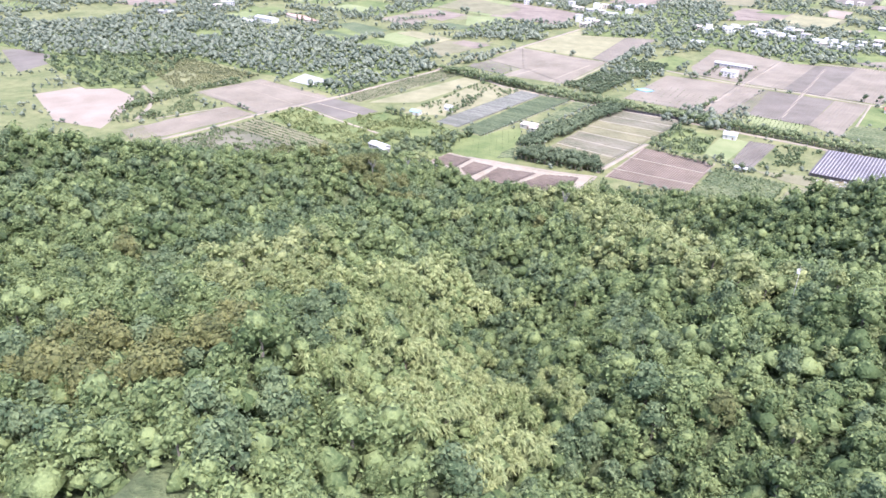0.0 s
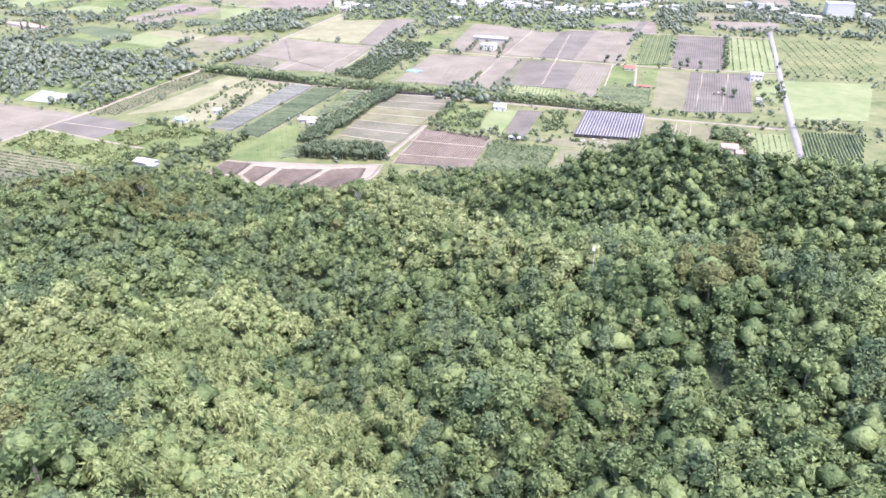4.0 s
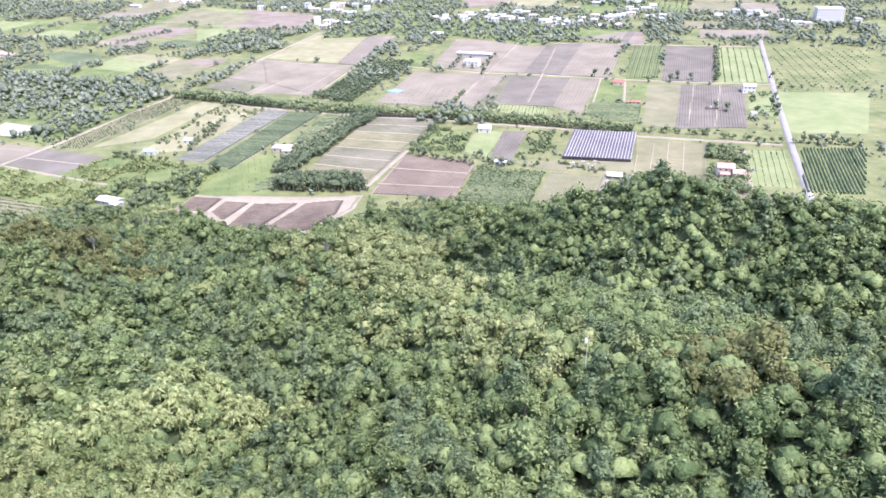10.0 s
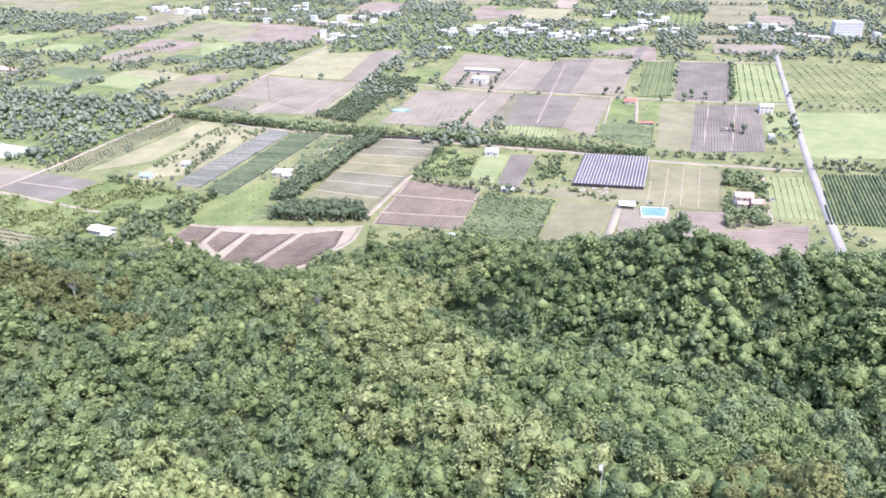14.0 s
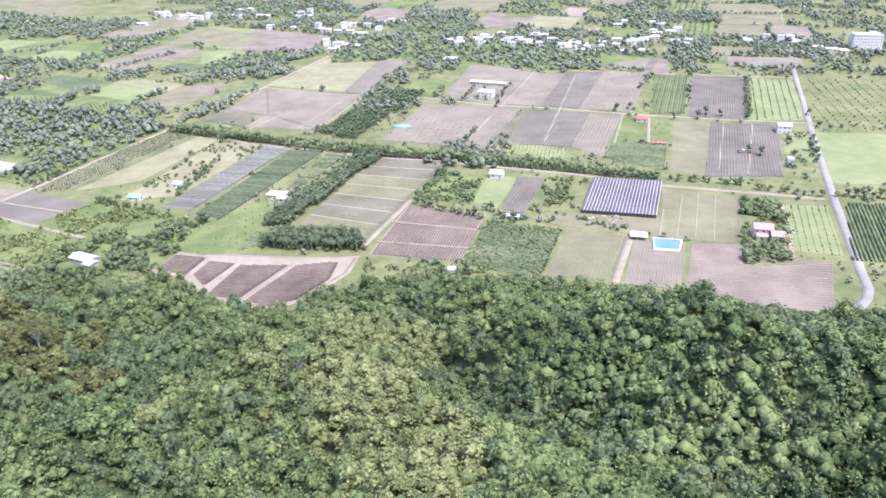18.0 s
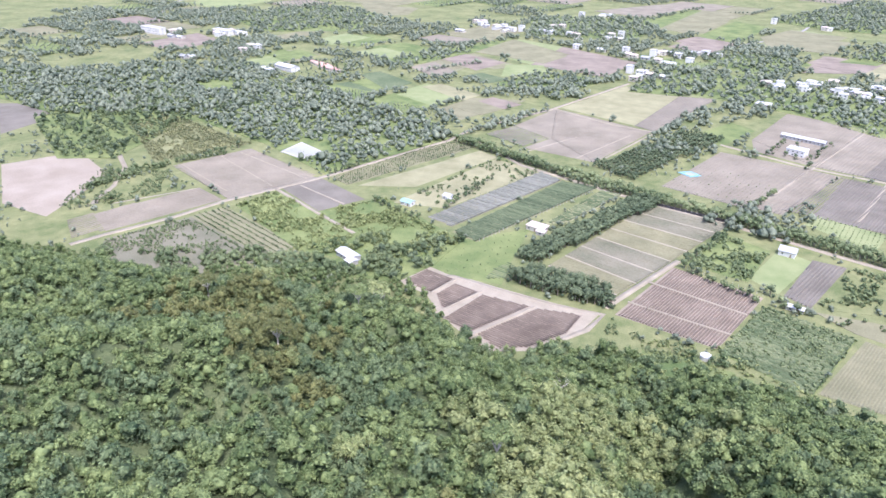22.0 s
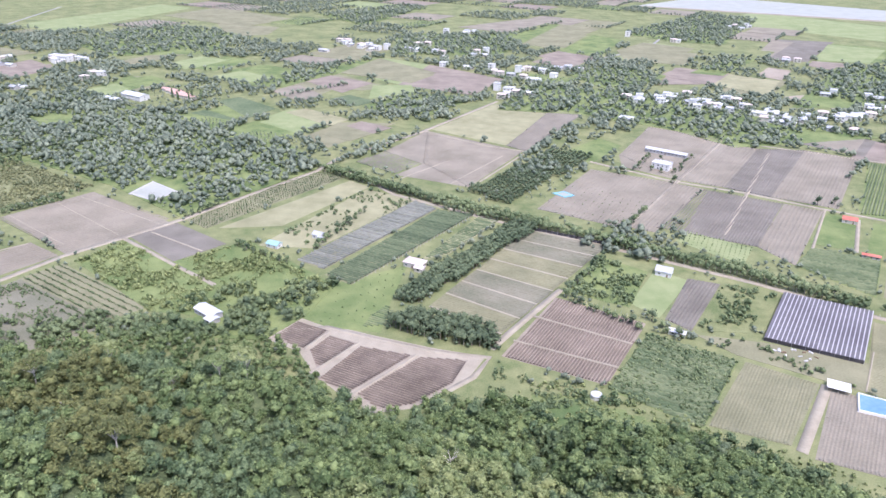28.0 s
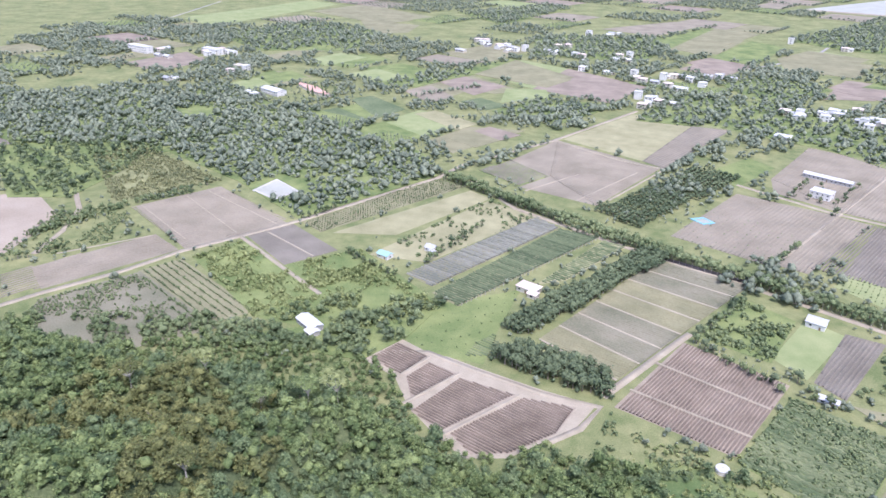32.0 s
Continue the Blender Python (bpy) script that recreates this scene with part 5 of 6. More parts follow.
def hip(w, d, z, rise, over=0.6):
    a, b, r = w / 2 + over, d / 2 + over, max(0.3, (w - d) / 2)
    bm = bmesh.new()
    low = [bm.verts.new(p) for p in ((-a, -b, z - 0.2), (a, -b, z - 0.2), (a, b, z - 0.2), (-a, b, z - 0.2))]
    eave = [bm.verts.new((v.co.x, v.co.y, z)) for v in low]
    top = [bm.verts.new((-r, 0, z + rise)), bm.verts.new((r, 0, z + rise))]
    bm.faces.new(low)
    for k in range(4):
        bm.faces.new((low[k], low[(k + 1) % 4], eave[(k + 1) % 4], eave[k]))
    bm.faces.new((eave[0], eave[1], top[1], top[0]))
    bm.faces.new((eave[2], eave[3], top[0], top[1]))
    bm.faces.new((eave[1], eave[2], top[1]))
    bm.faces.new((eave[3], eave[0], top[0]))
    return bm


def walls(w, d, h, rise=0.0, z=0.0):
    """A body with gable ends if rise is given."""
    bm = bmesh.new()
    p = [(-w / 2, -d / 2), (w / 2, -d / 2), (w / 2, d / 2), (-w / 2, d / 2)]
    low, top = [bm.verts.new((*q, z - 0.4)) for q in p], [bm.verts.new((*q, z + h)) for q in p]
    bm.faces.new(low)
    if rise:
        r0, r1 = bm.verts.new((-w / 2, 0, z + h + rise)), bm.verts.new((w / 2, 0, z + h + rise))
        bm.faces.new((low[0], low[1], top[1], top[0])), bm.faces.new((low[2], low[3], top[3], top[2]))
        bm.faces.new((low[1], low[2], top[2], r1, top[1])), bm.faces.new((low[3], low[0], top[0], r0, top[3]))
        bm.faces.new((top[0], top[1], r1, r0)), bm.faces.new((top[2], top[3], r0, r1))
    else:
        for k in range(4):
            bm.faces.new((low[k], low[(k + 1) % 4], top[(k + 1) % 4], top[k]))
        bm.faces.new(top)
    return bm


def opening(parent, name, x, y, z, a, b, face, glass):
    """A window or door set proud of a wall: frame and leaf. face: 0 along x, 1 along y."""
    s = (a, 0.16, b) if face == 0 else (0.16, a, b)
    frame_me = done("window_frame", boxes((0, 0, 0, *s)), WHITE if glass is PANE else GREYWALL)
    ob = part(name, frame_me, parent, m=pose(x, y, z))
    t = (a - 0.16, 0.2, b - 0.16) if face == 0 else (0.2, a - 0.16, b - 0.16)
    part("pane" if glass is PANE else "leaf", done("pane", boxes((0, 0, 0, *t)), glass), ob)
    return ob


def house(name, m, label, category, w, d, h, top="flat", storeys=1, wall=WHITE, roof=METAL, rise=1.4, group="", wings=(), plain=False):
    """A building: body, roof, door and windows storey by storey; wings are further blocks (x, y, w, d, h, rise)."""
    ob = root(name, m, label, category, group)
    part("wall", done("wall", walls(w, d, h, rise if top == "gable" else 0), wall), ob)
    if top == "gable":
        part("roof", done("roof", gable(w, d, h, rise), roof), ob)
    elif top == "hip":
        part("roof", done("roof", hip(w, d, h + 0.2, rise), roof), ob)
    else:
        part("roof", done("roof", boxes((0, 0, h + 0.1, w + 0.5, d + 0.5, 0.24)), roof), ob)
        for x, y, a, b in ((0, d / 2 + 0.12, w + 0.5, 0.22), (0, -d / 2 - 0.12, w + 0.5, 0.22), (w / 2 + 0.12, 0, 0.22, d), (-w / 2 - 0.12, 0, 0.22, d)):
            part("parapet", done("parapet", boxes((x, y, h + 0.5, a, b, 0.6)), wall), ob)
    step = h / storeys
    for s in range(storeys):
        n = max(1, int(w / (5.0 if plain else 3.4)))
        for k in range(n):
            x = (k + 0.5) * w / n - w / 2
            for y in (-d / 2 - 0.03, d / 2 + 0.03):
                if plain:
                    part("window", done("window", boxes((0, 0, 0, 1.9, 0.2, 1.3)), PANE), ob, m=pose(x, y, s * step + step * 0.55))
                elif s == 0 and k == n // 2 and y < 0:
                    opening(ob, "door", x, y, 1.05, 1.1, 2.1, 0, WOOD)
                else:
                    opening(ob, "window", x, y, s * step + step * 0.55, 1.4, 1.2, 0, PANE)
        for x in () if plain else (-w / 2 - 0.03, w / 2 + 0.03):
            opening(ob, "window", x, 0, s * step + step * 0.55, 1.3, 1.2, 1, PANE)
    for x, y, a, b, c, r in wings:
        wing = part("wing", done("wing", walls(a, b, c, r), wall), ob, m=pose(x, y, 0))
        part("wing_roof", done("wing_roof", gable(a, b, c, r), roof), wing)
        part("wing_window", done("wing_window", boxes((0, -b / 2 - 0.03, c * 0.55, 1.6, 0.1, 1.3)), PANE), wing)
    return ob


def base(x, y, turn=-23.0):
    return pose(x, y, float(height(x, y)), 0, 0, turn)


def near_buildings():
    house("farm_shed", base(137, 424), "white farm building with a grey pitched roof on grass", "building", 10, 8.5, 3.6, "gable", 1, WHITE, GREYROOF, 2.0)
    house("farmhouse", base(-25, 420), "low farmhouse with a pale pink roof beside trees", "house", 13, 8, 3.4, "hip", 1, CREAM, TERRA_PALE, 1.1, wings=((6.0, -5.0, 6, 4.5, 2.8, 0.5),))
    house("metal_shed", base(-136, 347, -35), "white metal-roofed shed at the wood's edge", "shed", 16, 7.5, 3.4, "gable", 1, GREYWALL, METAL, 1.2, wings=((8.5, -3.5, 6, 6, 3.0, 0.7),))
    house("villa", base(271, 292, -23), "two-storey villa with pink tiled roofs among garden trees", "house", 11, 9, 6.4, "gable", 2, CREAM, TERRA, 1.9, wings=((8.0, -5.5, 8, 8, 4.6, 1.5), (-1.0, -6.0, 6, 4, 3.2, 0.8)))
    house("roadside_house", base(404, 468), "two-storey white house with a pinkish roof by the road", "house", 11, 9, 6.6, "gable", 2, WHITE, TERRA_PALE, 1.6)
    house("barn", base(196, 684, -30), "long low barn with a white metal roof", "barn", 40, 7.5, 3.6, "gable", 1, GREYWALL, METAL, 1.2)
    house("farmhouse", base(182, 640, -30), "white flat-roofed farmhouse behind garden trees", "house", 16, 11, 5.6, "flat", 2, WHITE, METAL)
    house("farmhouse", base(300, 526), "small farmhouse with a red roof by the track", "house", 10, 7, 3.2, "gable", 1, CREAM, RED, 1.6)
    house("outbuilding", base(286, 462), "low outbuilding with a red roof", "shed", 11, 3.5, 2.4, "gable", 1, GREYWALL, RED, 0.7)
    house("garden_hut", base(-97, 458), "small hut with a grey roof in a garden", "hut", 7, 6, 3.0, "gable", 1, WHITE, GREYROOF, 1.6, wings=((4.0, -4.0, 4, 3, 2.4, 0.4),))
    house("garden_hut", base(-124, 440), "small hut with a turquoise roof among trees", "hut", 9, 6, 2.8, "gable", 1, WHITE, TEAL, 1.2)
    house("farmhouse", base(178, 806, -25), "white-roofed house at the edge of trees", "house", 15, 11, 4.2, "hip", 1, WHITE, METAL, 1.6)
    house("pump_hut", base(366, 402), "narrow white pump hut in a garden", "hut", 4, 6, 2.8, "flat", 1, WHITE, METAL)
    house("tool_shed", base(128, 350), "low grey tool shed with a pale roof", "shed", 9, 3.6, 2.3, "gable", 1, GREYWALL, METAL, 0.5)
    house("school_hall", base(-402, 830, -28), "long white-roofed hall among trees", "hall", 34, 14, 6.0, "gable", 2, WHITE, METAL, 2.0)
    house("school_hall", base(-420, 812, -28), "long white-roofed hall among trees", "hall", 22, 9, 5.0, "gable", 1, WHITE, METAL, 1.5)
    for k in range(4):
        house("row_building", base(-372 + 9 * k, 868 - 9 * k, -28), "long building with a faded red roof", "building", 34, 6, 4.0, "gable", 1, CREAM, TERRA, 1.3, "red-roofed rows")
    house("apartment_block", base(704, 745), "five-storey white apartment block over the village", "building", 34, 18, 17, "flat", 5, WHITE, METAL)
    house("school_block", base(-725, 1018, -20), "long three-storey white school block", "building", 48, 12, 10, "flat", 3, WHITE, METAL)
    house("school_block", base(-612, 1040, -20), "long white school block", "building", 36, 12, 8, "flat", 2, WHITE, METAL)


TERRA_PALE = material("faded pink roof", (0.52, 0.42, 0.38), (0.66, 0.57, 0.53), 0.3, 3.0, 0.8, 0.2)
near_buildings()


KINDS = []


def village(*spots):
    """Village houses on given plots, copied from a few kinds."""
    if not KINDS:
        for w, d, h, top, st, wl, rf, words in ((10, 9, 6.2, "flat", 2, WHITE, METAL, "white two-storey village house with a flat roof"), (14, 9, 3.6, "gable", 1, CREAM, METAL, "low village house with a white metal roof"), (9, 8, 9.2, "flat", 3, WHITE, GREYROOF, "narrow three-storey white village house"), (12, 8, 4.0, "gable", 1, GREYWALL, GREYROOF, "low grey-roofed village house on its plot"), (11, 9, 5.8, "hip", 2, CREAM, TERRA_PALE, "village house with a faded pink roof"), (18, 10, 4.6, "gable", 1, WHITE, METAL, "long white-roofed village hall")):
            k = len(KINDS)
            x, y = spots[k % len(spots)]
            KINDS.append(house("village_house", base(x, y, -23 + rng.uniform(-4, 4)), words, "house", w, d, h, top, st, wl, rf, 1.5, "village houses", plain=True))
        spots = spots[len(KINDS):]
    for x, y in spots:
        copy_thing(KINDS[int(rng.choice([0, 0, 1, 1, 2, 3, 4, 5]))], base(x, y, -23 + rng.choice([0, 90]) + rng.uniform(-5, 5)))
        for k in range(2):
            if rng.uniform() < 0.6:
                a, b = x + rng.uniform(-20, 20), y + rng.uniform(-16, 16)
                copy_thing(KINDS[int(rng.choice([0, 1, 3, 4]))], base(a, b, -23 + rng.uniform(-6, 6)))


def turned(me_bm, mat, name, parent, m=None, label=""):
    return part(name, done(name, me_bm, mat), parent, label, m)


def disc(r, z0, z1, sides=20, r1=None):
    bm = bmesh.new()
    bmesh.ops.create_cone(bm, cap_ends=True, segments=sides, radius1=r, radius2=r if r1 is None else r1, depth=z1 - z0, matrix=Matrix.Translation((0, 0, (z0 + z1) / 2)))
    return bm


def basin(name, label, corners, rim, depth_mat, water_mat, rim_mat, lift=0.5):
    """A lined basin: four banks, the sheet of water inside and its bed."""
    c = [Vector((*p, 0)) for p in corners]
    mid = sum(c, Vector()) / len(c)
    ob = root(name, Matrix.Translation(mid), label, "pond")
    for k in range(len(c)):
        a, b = c[k] - mid, c[(k + 1) % len(c)] - mid
        ai, bi = a * (1 - rim), b * (1 - rim)
        bm = bmesh.new()
        v = [bm.verts.new((p.x, p.y, z)) for p, z in ((a * 1.04, 0.0), (b * 1.04, 0.0), (b, lift), (a, lift), (bi, lift), (ai, lift), (bi * 0.97, 0.1), (ai * 0.97, 0.1))]
        bm.faces.new((v[0], v[1], v[2], v[3])), bm.faces.new((v[3], v[2], v[4], v[5])), bm.faces.new((v[5], v[4], v[6], v[7])), bm.faces.new((v[7], v[6], v[1], v[0]))
        turned(bm, rim_mat, "bank", ob)
    bm = bmesh.new()
    bm.faces.new([bm.verts.new(((p - mid) * (1 - rim * 0.9) + Vector((0, 0, lift * 0.75)))) for p in c])
    turned(bm, water_mat, "water", ob)
    return ob


def net_house():
    """A low shade-net house: posts, dark net and pale strips, each of its own."""
    a, b, d = Vector((205, 402, 0)), Vector((250, 383, 0)), Vector((174.5, 348, 0))
    u, v = b - a, d - a
    ob = root("net_house", Matrix.Translation(a), "low net house with dark netting and pale strips", "greenhouse")
    n = 22
    for k in range(n):
        s0, s1, s2 = k / n, (k + 0.74) / n, (k + 1) / n
        for name, p, q, mat, z in (("net_strip", s0, s1, NET, 2.3), ("pale_strip", s1, s2, PALENET, 2.42)):
            bm = bmesh.new()
            low = [u * p, u * q, u * q + v, u * p + v]
            vs = [bm.verts.new((w.x, w.y, z)) for w in low] + [bm.verts.new((w.x, w.y, z + 0.08)) for w in low]
            for f in ((3, 2, 1, 0), (4, 5, 6, 7), (0, 1, 5, 4), (1, 2, 6, 5), (2, 3, 7, 6), (3, 0, 4, 7)):
                bm.faces.new([vs[i] for i in f])
            turned(bm, mat, name, ob)
    for p, q in ((0 * u, v), (u, u + v), (0 * u, u), (v, u + v)):
        bm = bmesh.new()
        w = [bm.verts.new((x.x, x.y, z)) for x, z in ((p, 0), (q, 0), (q, 2.3), (p, 2.3))]
        bm.faces.new(w)
        bmesh.ops.solidify(bm, geom=bm.faces[:], thickness=0.06)
        turned(bm, NET, "side_net", ob)
    post = done("post", disc(0.06, -0.4, 2.35, 6), STEEL)
    for i in range(8):
        for j in range(8):
            part("post", post, ob, m=Matrix.Translation(u * i / 7 + v * j / 7))


net_house()
basin("fish_pond", "concrete-edged fish pond with pale still water", ((-267, 526), (-260, 555), (-230, 534), (-241, 512)), 0.12, GREYWALL, WATER, GREYWALL, 0.6)
basin("liner_pond", "small pond with a bright blue liner", ((76, 564), (86, 569), (94, 560), (85, 555)), 0.3, LINER, WATER, LINER, 0.6)
basin("cistern", "rectangular cistern of blue water with a pale rim", ((204, 302), (220, 295), (212, 283), (198, 288)), 0.07, WHITE, BLUEWATER, WHITE, 1.4)


def water_tank(x, y):
    ob = root("water_tank", base(x, y), "round white water tank on the grassy slope", "tank")
    turned(disc(2.6, -0.5, 2.2, 28), WHITE, "wall", ob)
    turned(disc(2.75, 2.2, 2.38, 28), METAL, "rim", ob)
    turned(disc(2.6, 2.38, 2.85, 28, 0.3), METAL, "lid", ob)
    turned(disc(0.35, 2.8, 3.05, 12), GREYWALL, "hatch", ob)
    turned(boxes((2.75, 0, 1.0, 0.12, 0.12, 2.4)), STEEL, "pipe", ob)


water_tank(75, 288)


def shelter():
    """A flat white sheet on posts."""
    ob = root("shelter", base(196, 305, -23), "open shelter with a flat white sheet roof", "shelter")
    turned(boxes((0, 0, 2.75, 10.5, 8, 0.1)), WHITE, "roof", ob)
    for x in (-4.9, 0, 4.9):
        for y in (-3.7, 3.7):
            turned(disc(0.06, -0.3, 2.7, 6), STEEL, "post", ob, Matrix.Translation((x, y, 0)))


shelter()


# A dead trunk on the ridge, drawn as a white pole; its flag is added.
def flag_pole(x, y):
    z = float(height(x, y))
    ob = root("flag_pole", pose(x, y, z), "thin white dead trunk on the ridge, with an added flag", "pole")
    turned(disc(0.09, -0.5, 107.5 - z, 8, 0.05), WHITE, "pole", ob)
    bm = bmesh.new()
    grid = [[bm.verts.new((0.06 - 0.25 * i, 0.12 * math.sin(i * 1.3 + j), 107.2 - z - 0.4 * j)) for j in range(4)] for i in range(4)]
    for i in range(3):
        for j in range(3):
            bm.faces.new((grid[i][j], grid[i + 1][j], grid[i + 1][j + 1], grid[i][j + 1]))
    turned(bm, WHITE, "added_flag", ob)


flag_pole(38.4, -6.4)


def truck(x, y, turn, label, car=False):
    ob = root("car" if car else "farm_truck", base(x, y, turn), label, "car" if car else "truck")
    if car:
        turned(boxes((0, 0, 0.62, 4.4, 1.75, 0.6), bevel=0.12), PAINT, "body", ob)
        turned(boxes((-0.2, 0, 1.15, 2.3, 1.55, 0.55), bevel=0.14), PANE, "cabin", ob)
        span, r = 1.35, 0.32
    else:
        turned(boxes((-1.2, 0, 1.25, 4.6, 2.2, 0.25)), GREYWALL, "bed", ob)
        turned(boxes((-1.2, 1.05, 1.6, 4.6, 0.1, 0.5), (-1.2, -1.05, 1.6, 4.6, 0.1, 0.5), (-3.45, 0, 1.6, 0.1, 2.2, 0.5)), STEEL, "side_rail", ob)
        turned(boxes((2.0, 0, 1.5, 1.7, 2.1, 1.9), bevel=0.15), WHITE, "cab", ob)
        turned(boxes((2.84, 0, 1.8, 0.06, 1.8, 0.8)), PANE, "windscreen", ob)
        turned(boxes((-1.2, 0, 2.0, 3.6, 1.8, 1.2), bevel=0.2), WOOD, "load", ob)
        span, r = 1.9, 0.45
    for sx in (-span, span):
        for sy in (-0.85, 0.85):
            turned(disc(r, -0.12, 0.12, 14), RUBBER, "wheel", ob, pose(sx, sy, r, 90))


truck(341, 430, 10, "loaded farm truck parked in a ploughed field")
truck(293, 292, 60, "pale parked car on a garden drive", True)
truck(440, 462, 60, "pale parked car by the road", True)


def debris():
    r = random.Random(3)
    for k in range(16):
        x, y = 176 + r.uniform(0, 22), 340 - r.uniform(0, 12)
        bm = boxes((0, 0, 0.3, r.uniform(0.8, 2.6), r.uniform(0.6, 1.5), r.uniform(0.4, 1.0)), bevel=0.15)
        for v in bm.verts:
            v.co += Vector((r.uniform(-0.12, 0.12), r.uniform(-0.12, 0.12), r.uniform(-0.08, 0.08)))
        ob = new("rubble_heap", done("rubble_heap", bm, r.choice((WHITE, GREYWALL, METAL, WOOD))))
        ob.matrix_world = base(x, y, r.uniform(0, 180))
        tagged(ob, "pale rubbish heap in the dusty yard", "rubble", "yard rubbish")


debris()


def fence(line, gap, high, label, wired=True, mat=GREYWALL):
    """Posts along a line with a net between."""
    p = [Vector((*q, 0)) for q in line]
    ob = root("fence", Matrix.Translation(p[0]), label, "fence")
    post = done("post", boxes((0, 0, high / 2 - 0.2, 0.14, 0.14, high + 0.4)), mat)
    for a, b in zip(p, p[1:]):
        n = max(1, int((b - a).length / gap))
        for k in range(n + 1):
            q = a + (b - a) * k / n - p[0]
            part("post", post, ob, m=Matrix.Translation((q.x, q.y, 0)))
        if wired:
            bm = bmesh.new()
            s = [bm.verts.new((w.x - p[0].x, w.y - p[0].y, z)) for w, z in ((a, 0.1), (b, 0.1), (b, high * 0.9), (a, high * 0.9))]
            bm.faces.new(s)
            bmesh.ops.solidify(bm, geom=bm.faces[:], thickness=0.03)
            turned(bm, NET, "net", ob)


fence(((50, 488), (107, 465)), 4.0, 2.6, "dark net fence along the field's end")
fence(((-60, 391), (14, 511)), 4.0, 2.6, "row of pale concrete posts along the vines", False)
fence(((66, 389), (113, 363)), 3.5, 1.8, "row of pale posts along the hedge", False)
fence(((112, 462), (195, 418), (253, 381), (345, 336)), 5.0, 1.5, "low pale posts along the track", False)


def bare_tree(x, y, tall, label):
    """A tree that has lost its leaves."""
    r = random.Random(int(x * 7 + y))
    ob = root("dead_tree", base(x, y, 0), label, "tree")
    turn = (0.2 * tall / 8, 0.1, tall * 0.5)
    part("trunk", mesh("trunk", *tube((0, 0, -0.5), turn, 0.3, 0.18, 7), PALEBARK), ob)
    for k in range(7):
        a, up = k * 0.9 + r.uniform(-0.3, 0.3), r.uniform(0.3, 0.5)
        s = (turn[0] * up * 2, turn[1], tall * up)
        e = (s[0] + math.cos(a) * tall * 0.28, s[1] + math.sin(a) * tall * 0.28, s[2] + tall * r.uniform(0.25, 0.48))
        m = tuple((p + q) / 2 for p, q in zip(s, e))
        f = (m[0] + math.cos(a + 0.8) * tall * 0.16, m[1] + math.sin(a + 0.8) * tall * 0.16, m[2] + tall * 0.2)
        part("branch", mesh("branch", *joined([tube(s, e, 0.13, 0.03, 5), tube(m, f, 0.07, 0.02, 4)]), PALEBARK), ob)


bare_tree(8.4, 203, 11, "bare dead tree with bleached branches on the slope")
bare_tree(-150, 232, 10, "bare dead tree with bleached branches on the slope")


def umbrella_tree(x, y, tall, width, label, mat):
    """A tall tree with open forking limbs under a flat layered crown."""
    r = random.Random(int(abs(x) * 3 + y))
    ob = root("umbrella_tree", base(x, y, 0), label, "tree")
    part("trunk", mesh("trunk", *tube((0, 0, -0.6), (0.2, 0, tall * 0.45), 0.38, 0.26, 7), PALEBARK), ob)
    spots = []
    for k in range(9):
        a = k * 0.7 + r.uniform(-0.2, 0.2)
        d = width / 2 * r.uniform(0.35, 0.9)
        e = (math.cos(a) * d, math.sin(a) * d, tall * r.uniform(0.78, 0.95))
        part("limb", mesh("limb", *tube((0.2, 0, tall * 0.43), e, 0.16, 0.05, 5), PALEBARK), ob)
        spots.append((e[0], e[1], e[2], width * r.uniform(0.12, 0.19)))
    spots.append((0, 0, tall * 0.93, width * 0.2))
    v, f = crown(spots, 70, 0.42, 0.34, core=0.6)
    v[:, 2] = tall * 0.88 + (v[:, 2] - tall * 0.88) * 0.62
    part("crown", mesh("crown", v, f, mat), ob)


for x, y, t, w, mat in ((-91.6, 279.8, 19, 15, PALE), (-100, 268, 16, 12, LEAF), (-6.4, 133.6, 17, 10, LEAF), (-157, 279, 16, 15, PALE), (-176, 252, 13, 12, OLIVE), (-104.5, 189, 14, 12, OLIVE), (115.7, 108.7, 11, 9, DARK), (-120, 262, 15, 12, LEAF)):
    umbrella_tree(x, y, t, w, "tall spreading tree with pale limbs above the canopy", mat)

CYPRESS = [(tube((0, 0, -0.5), (0, 0, 9), 0.2, 0.05), crown([(0, 0, 1.5 + 1.5 * k, 1.3 - 0.14 * k) for k in range(8)], 10, 0.7, 0.5))]
for k in range(11):
    x, y = -362 + 4.0 * k + rng.uniform(-1, 1), 842 + 12 * math.sin(k * 1.7)
    tree({"cypress": CYPRESS}, "cypress", 0, x, y, 0, rng.uniform(0.9, 1.25), "tall narrow dark cypress beside red-roofed rows", "cypresses", "cypress", DARK)


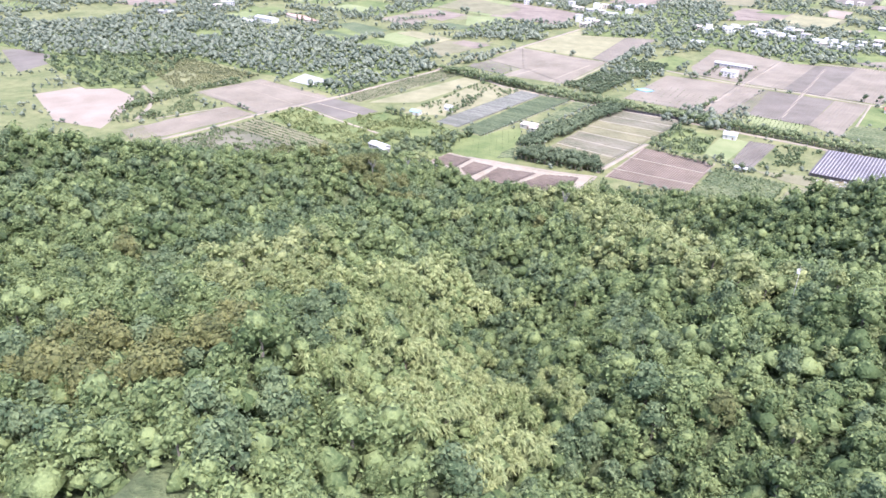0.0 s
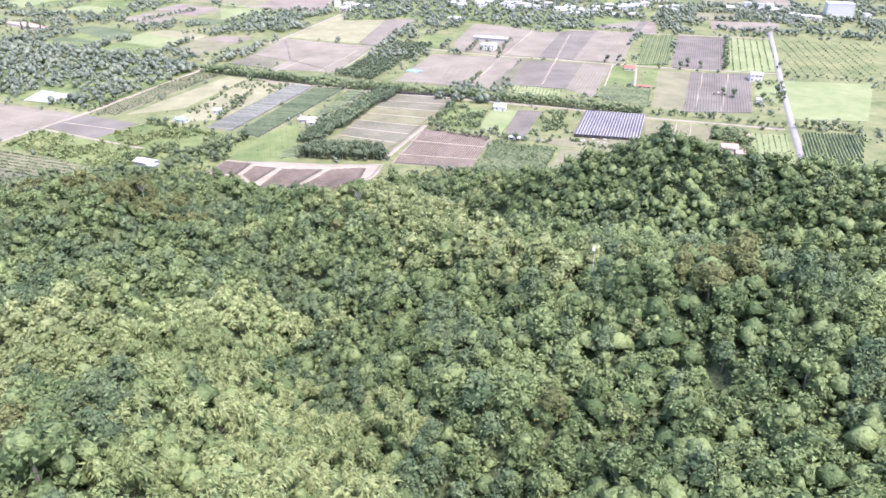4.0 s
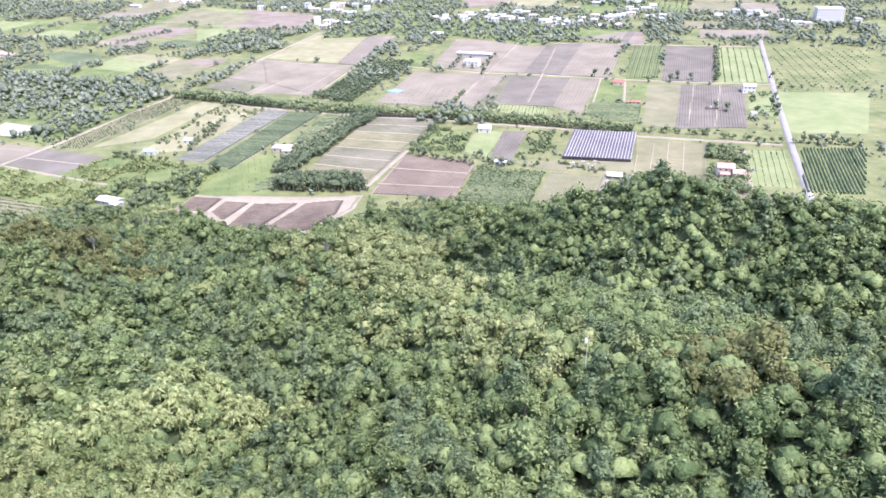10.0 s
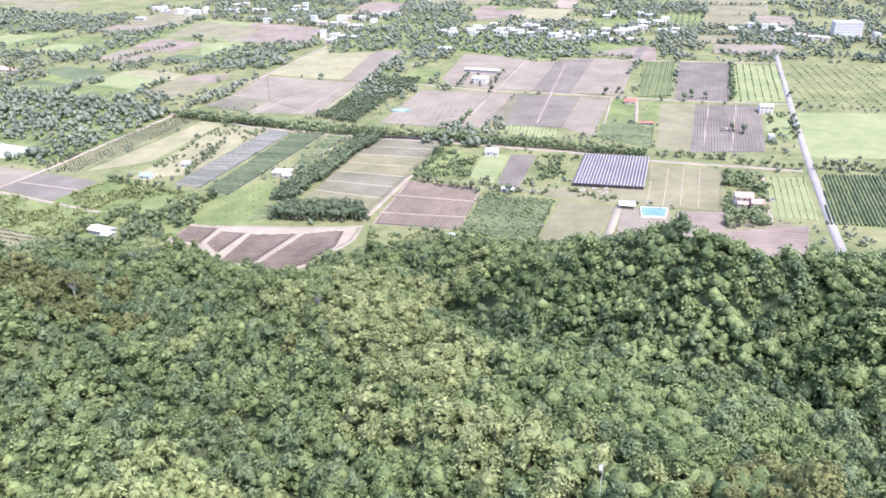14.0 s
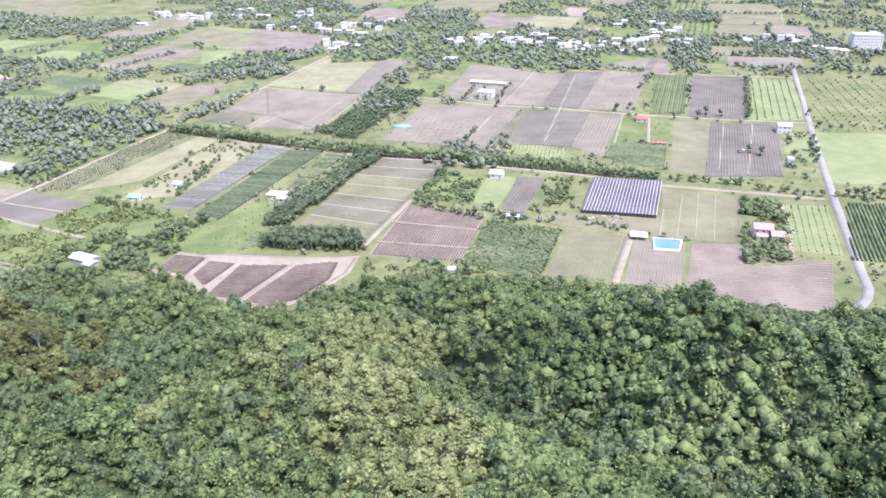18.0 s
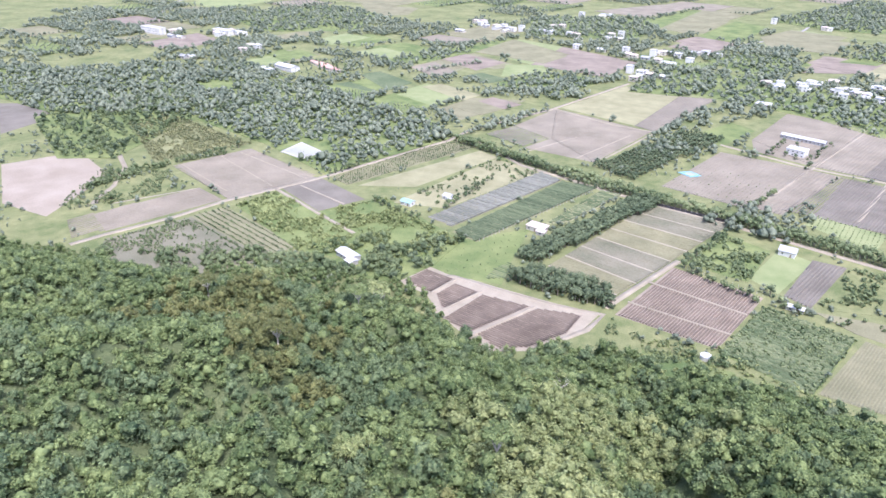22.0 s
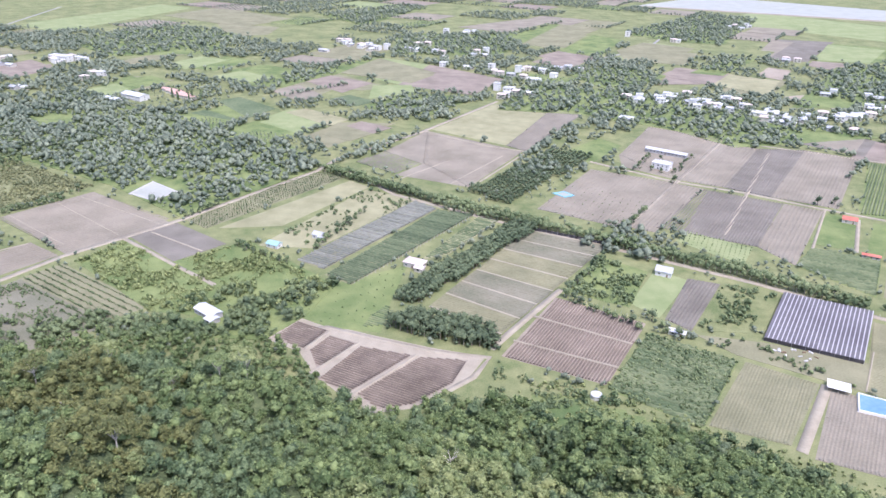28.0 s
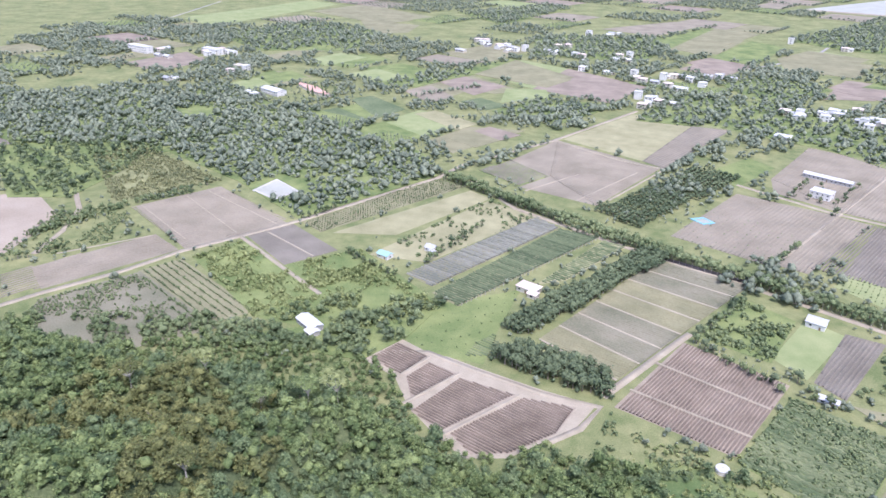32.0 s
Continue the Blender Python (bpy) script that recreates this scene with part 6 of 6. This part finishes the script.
# trees of the hills that stand out from the canopy
for kind, x, y, scale, label in (
    ("bamboo", -54, 134, 1.5, "bright bamboo clump standing out of the gully trees"),
    ("bamboo", -58, 139, 1.35, "bright bamboo clump standing out of the gully trees"),
    ("bamboo", -50, 141, 1.3, "bright bamboo clump standing out of the gully trees"),
    ("dark", 3, -40, 1.6, "large blue green tree on the slope"),
    ("dark", -67, 199, 1.4, "large dark tree in the gully"),
    ("dark", -60, 203, 1.3, "large dark tree in the gully"),
    ("pale", 26, -52, 1.2, "yellow green tree on the slope"),
    ("olive", 15, -46, 1.1, "brownish tree on the slope"),
    ("pale", -98, 186, 1.2, "pale flowering tree on the ridge"),
    ("dark", -90, 268, 1.5, "large dark tree at the wood's edge"),
    ("dark", -106, 272, 1.4, "large dark tree at the wood's edge"),
    ("leaf", 92, 116, 1.3, "leafy tree on the crest of the spur"),
    ("dark", 109, 97, 1.35, "dark leafy tree on the peak of the spur"),
    ("dark", 101, 106, 1.2, "dark leafy tree on the crest of the spur"),
):
    tree(NEAR, kind, 1, x, y, rng.uniform(0, 360), scale, label, "standing hill trees", "bamboo_clump" if kind == "bamboo" else "hill_tree")


# ------------------------------------------------------------------ villages
village((-46, 1086), (-8, 1075), (26, 1067), (54, 1031), (70, 1014), (85, 998), (100, 1058), (114, 1029), (58, 917), (44, 902), (33, 939))
village((210, 901), (236, 911), (271, 881), (291, 903), (303, 885), (322, 916), (309, 858), (339, 849), (357, 865), (337, 824))
village((363, 811), (383, 830), (436, 849), (447, 846), (473, 859), (531, 951), (516, 958))
village((-246, 1177), (-215, 1237), (-193, 1224), (-175, 1200), (-149, 1215), (-100, 1202), (-66, 1192), (-97, 1269))
village((-610, 1023), (-588, 1044), (-658, 990), (-698, 1040), (-513, 921), (-504, 947), (-571, 859))
village((508, 1220), (528, 1590), (565, 1598), (367, 1381), (17, 1206), (288, 1433), (-6, 1414), (-60, 1404))
village((380, 822), (419, 783), (489, 898), (516, 898), (504, 825), (576, 802), (609, 813), (622, 800), (480, 977))
village((651, 738), (653, 718), (751, 790), (717, 706), (641, 803), (609, 713))
village((209, 896), (250, 927), (279, 941), (290, 892), (319, 905), (335, 878), (365, 847))
village((-224, 1271), (-183, 1238), (-49, 1151), (-3, 1166), (29, 1045), (65, 1059), (102, 1074), (140, 1089))
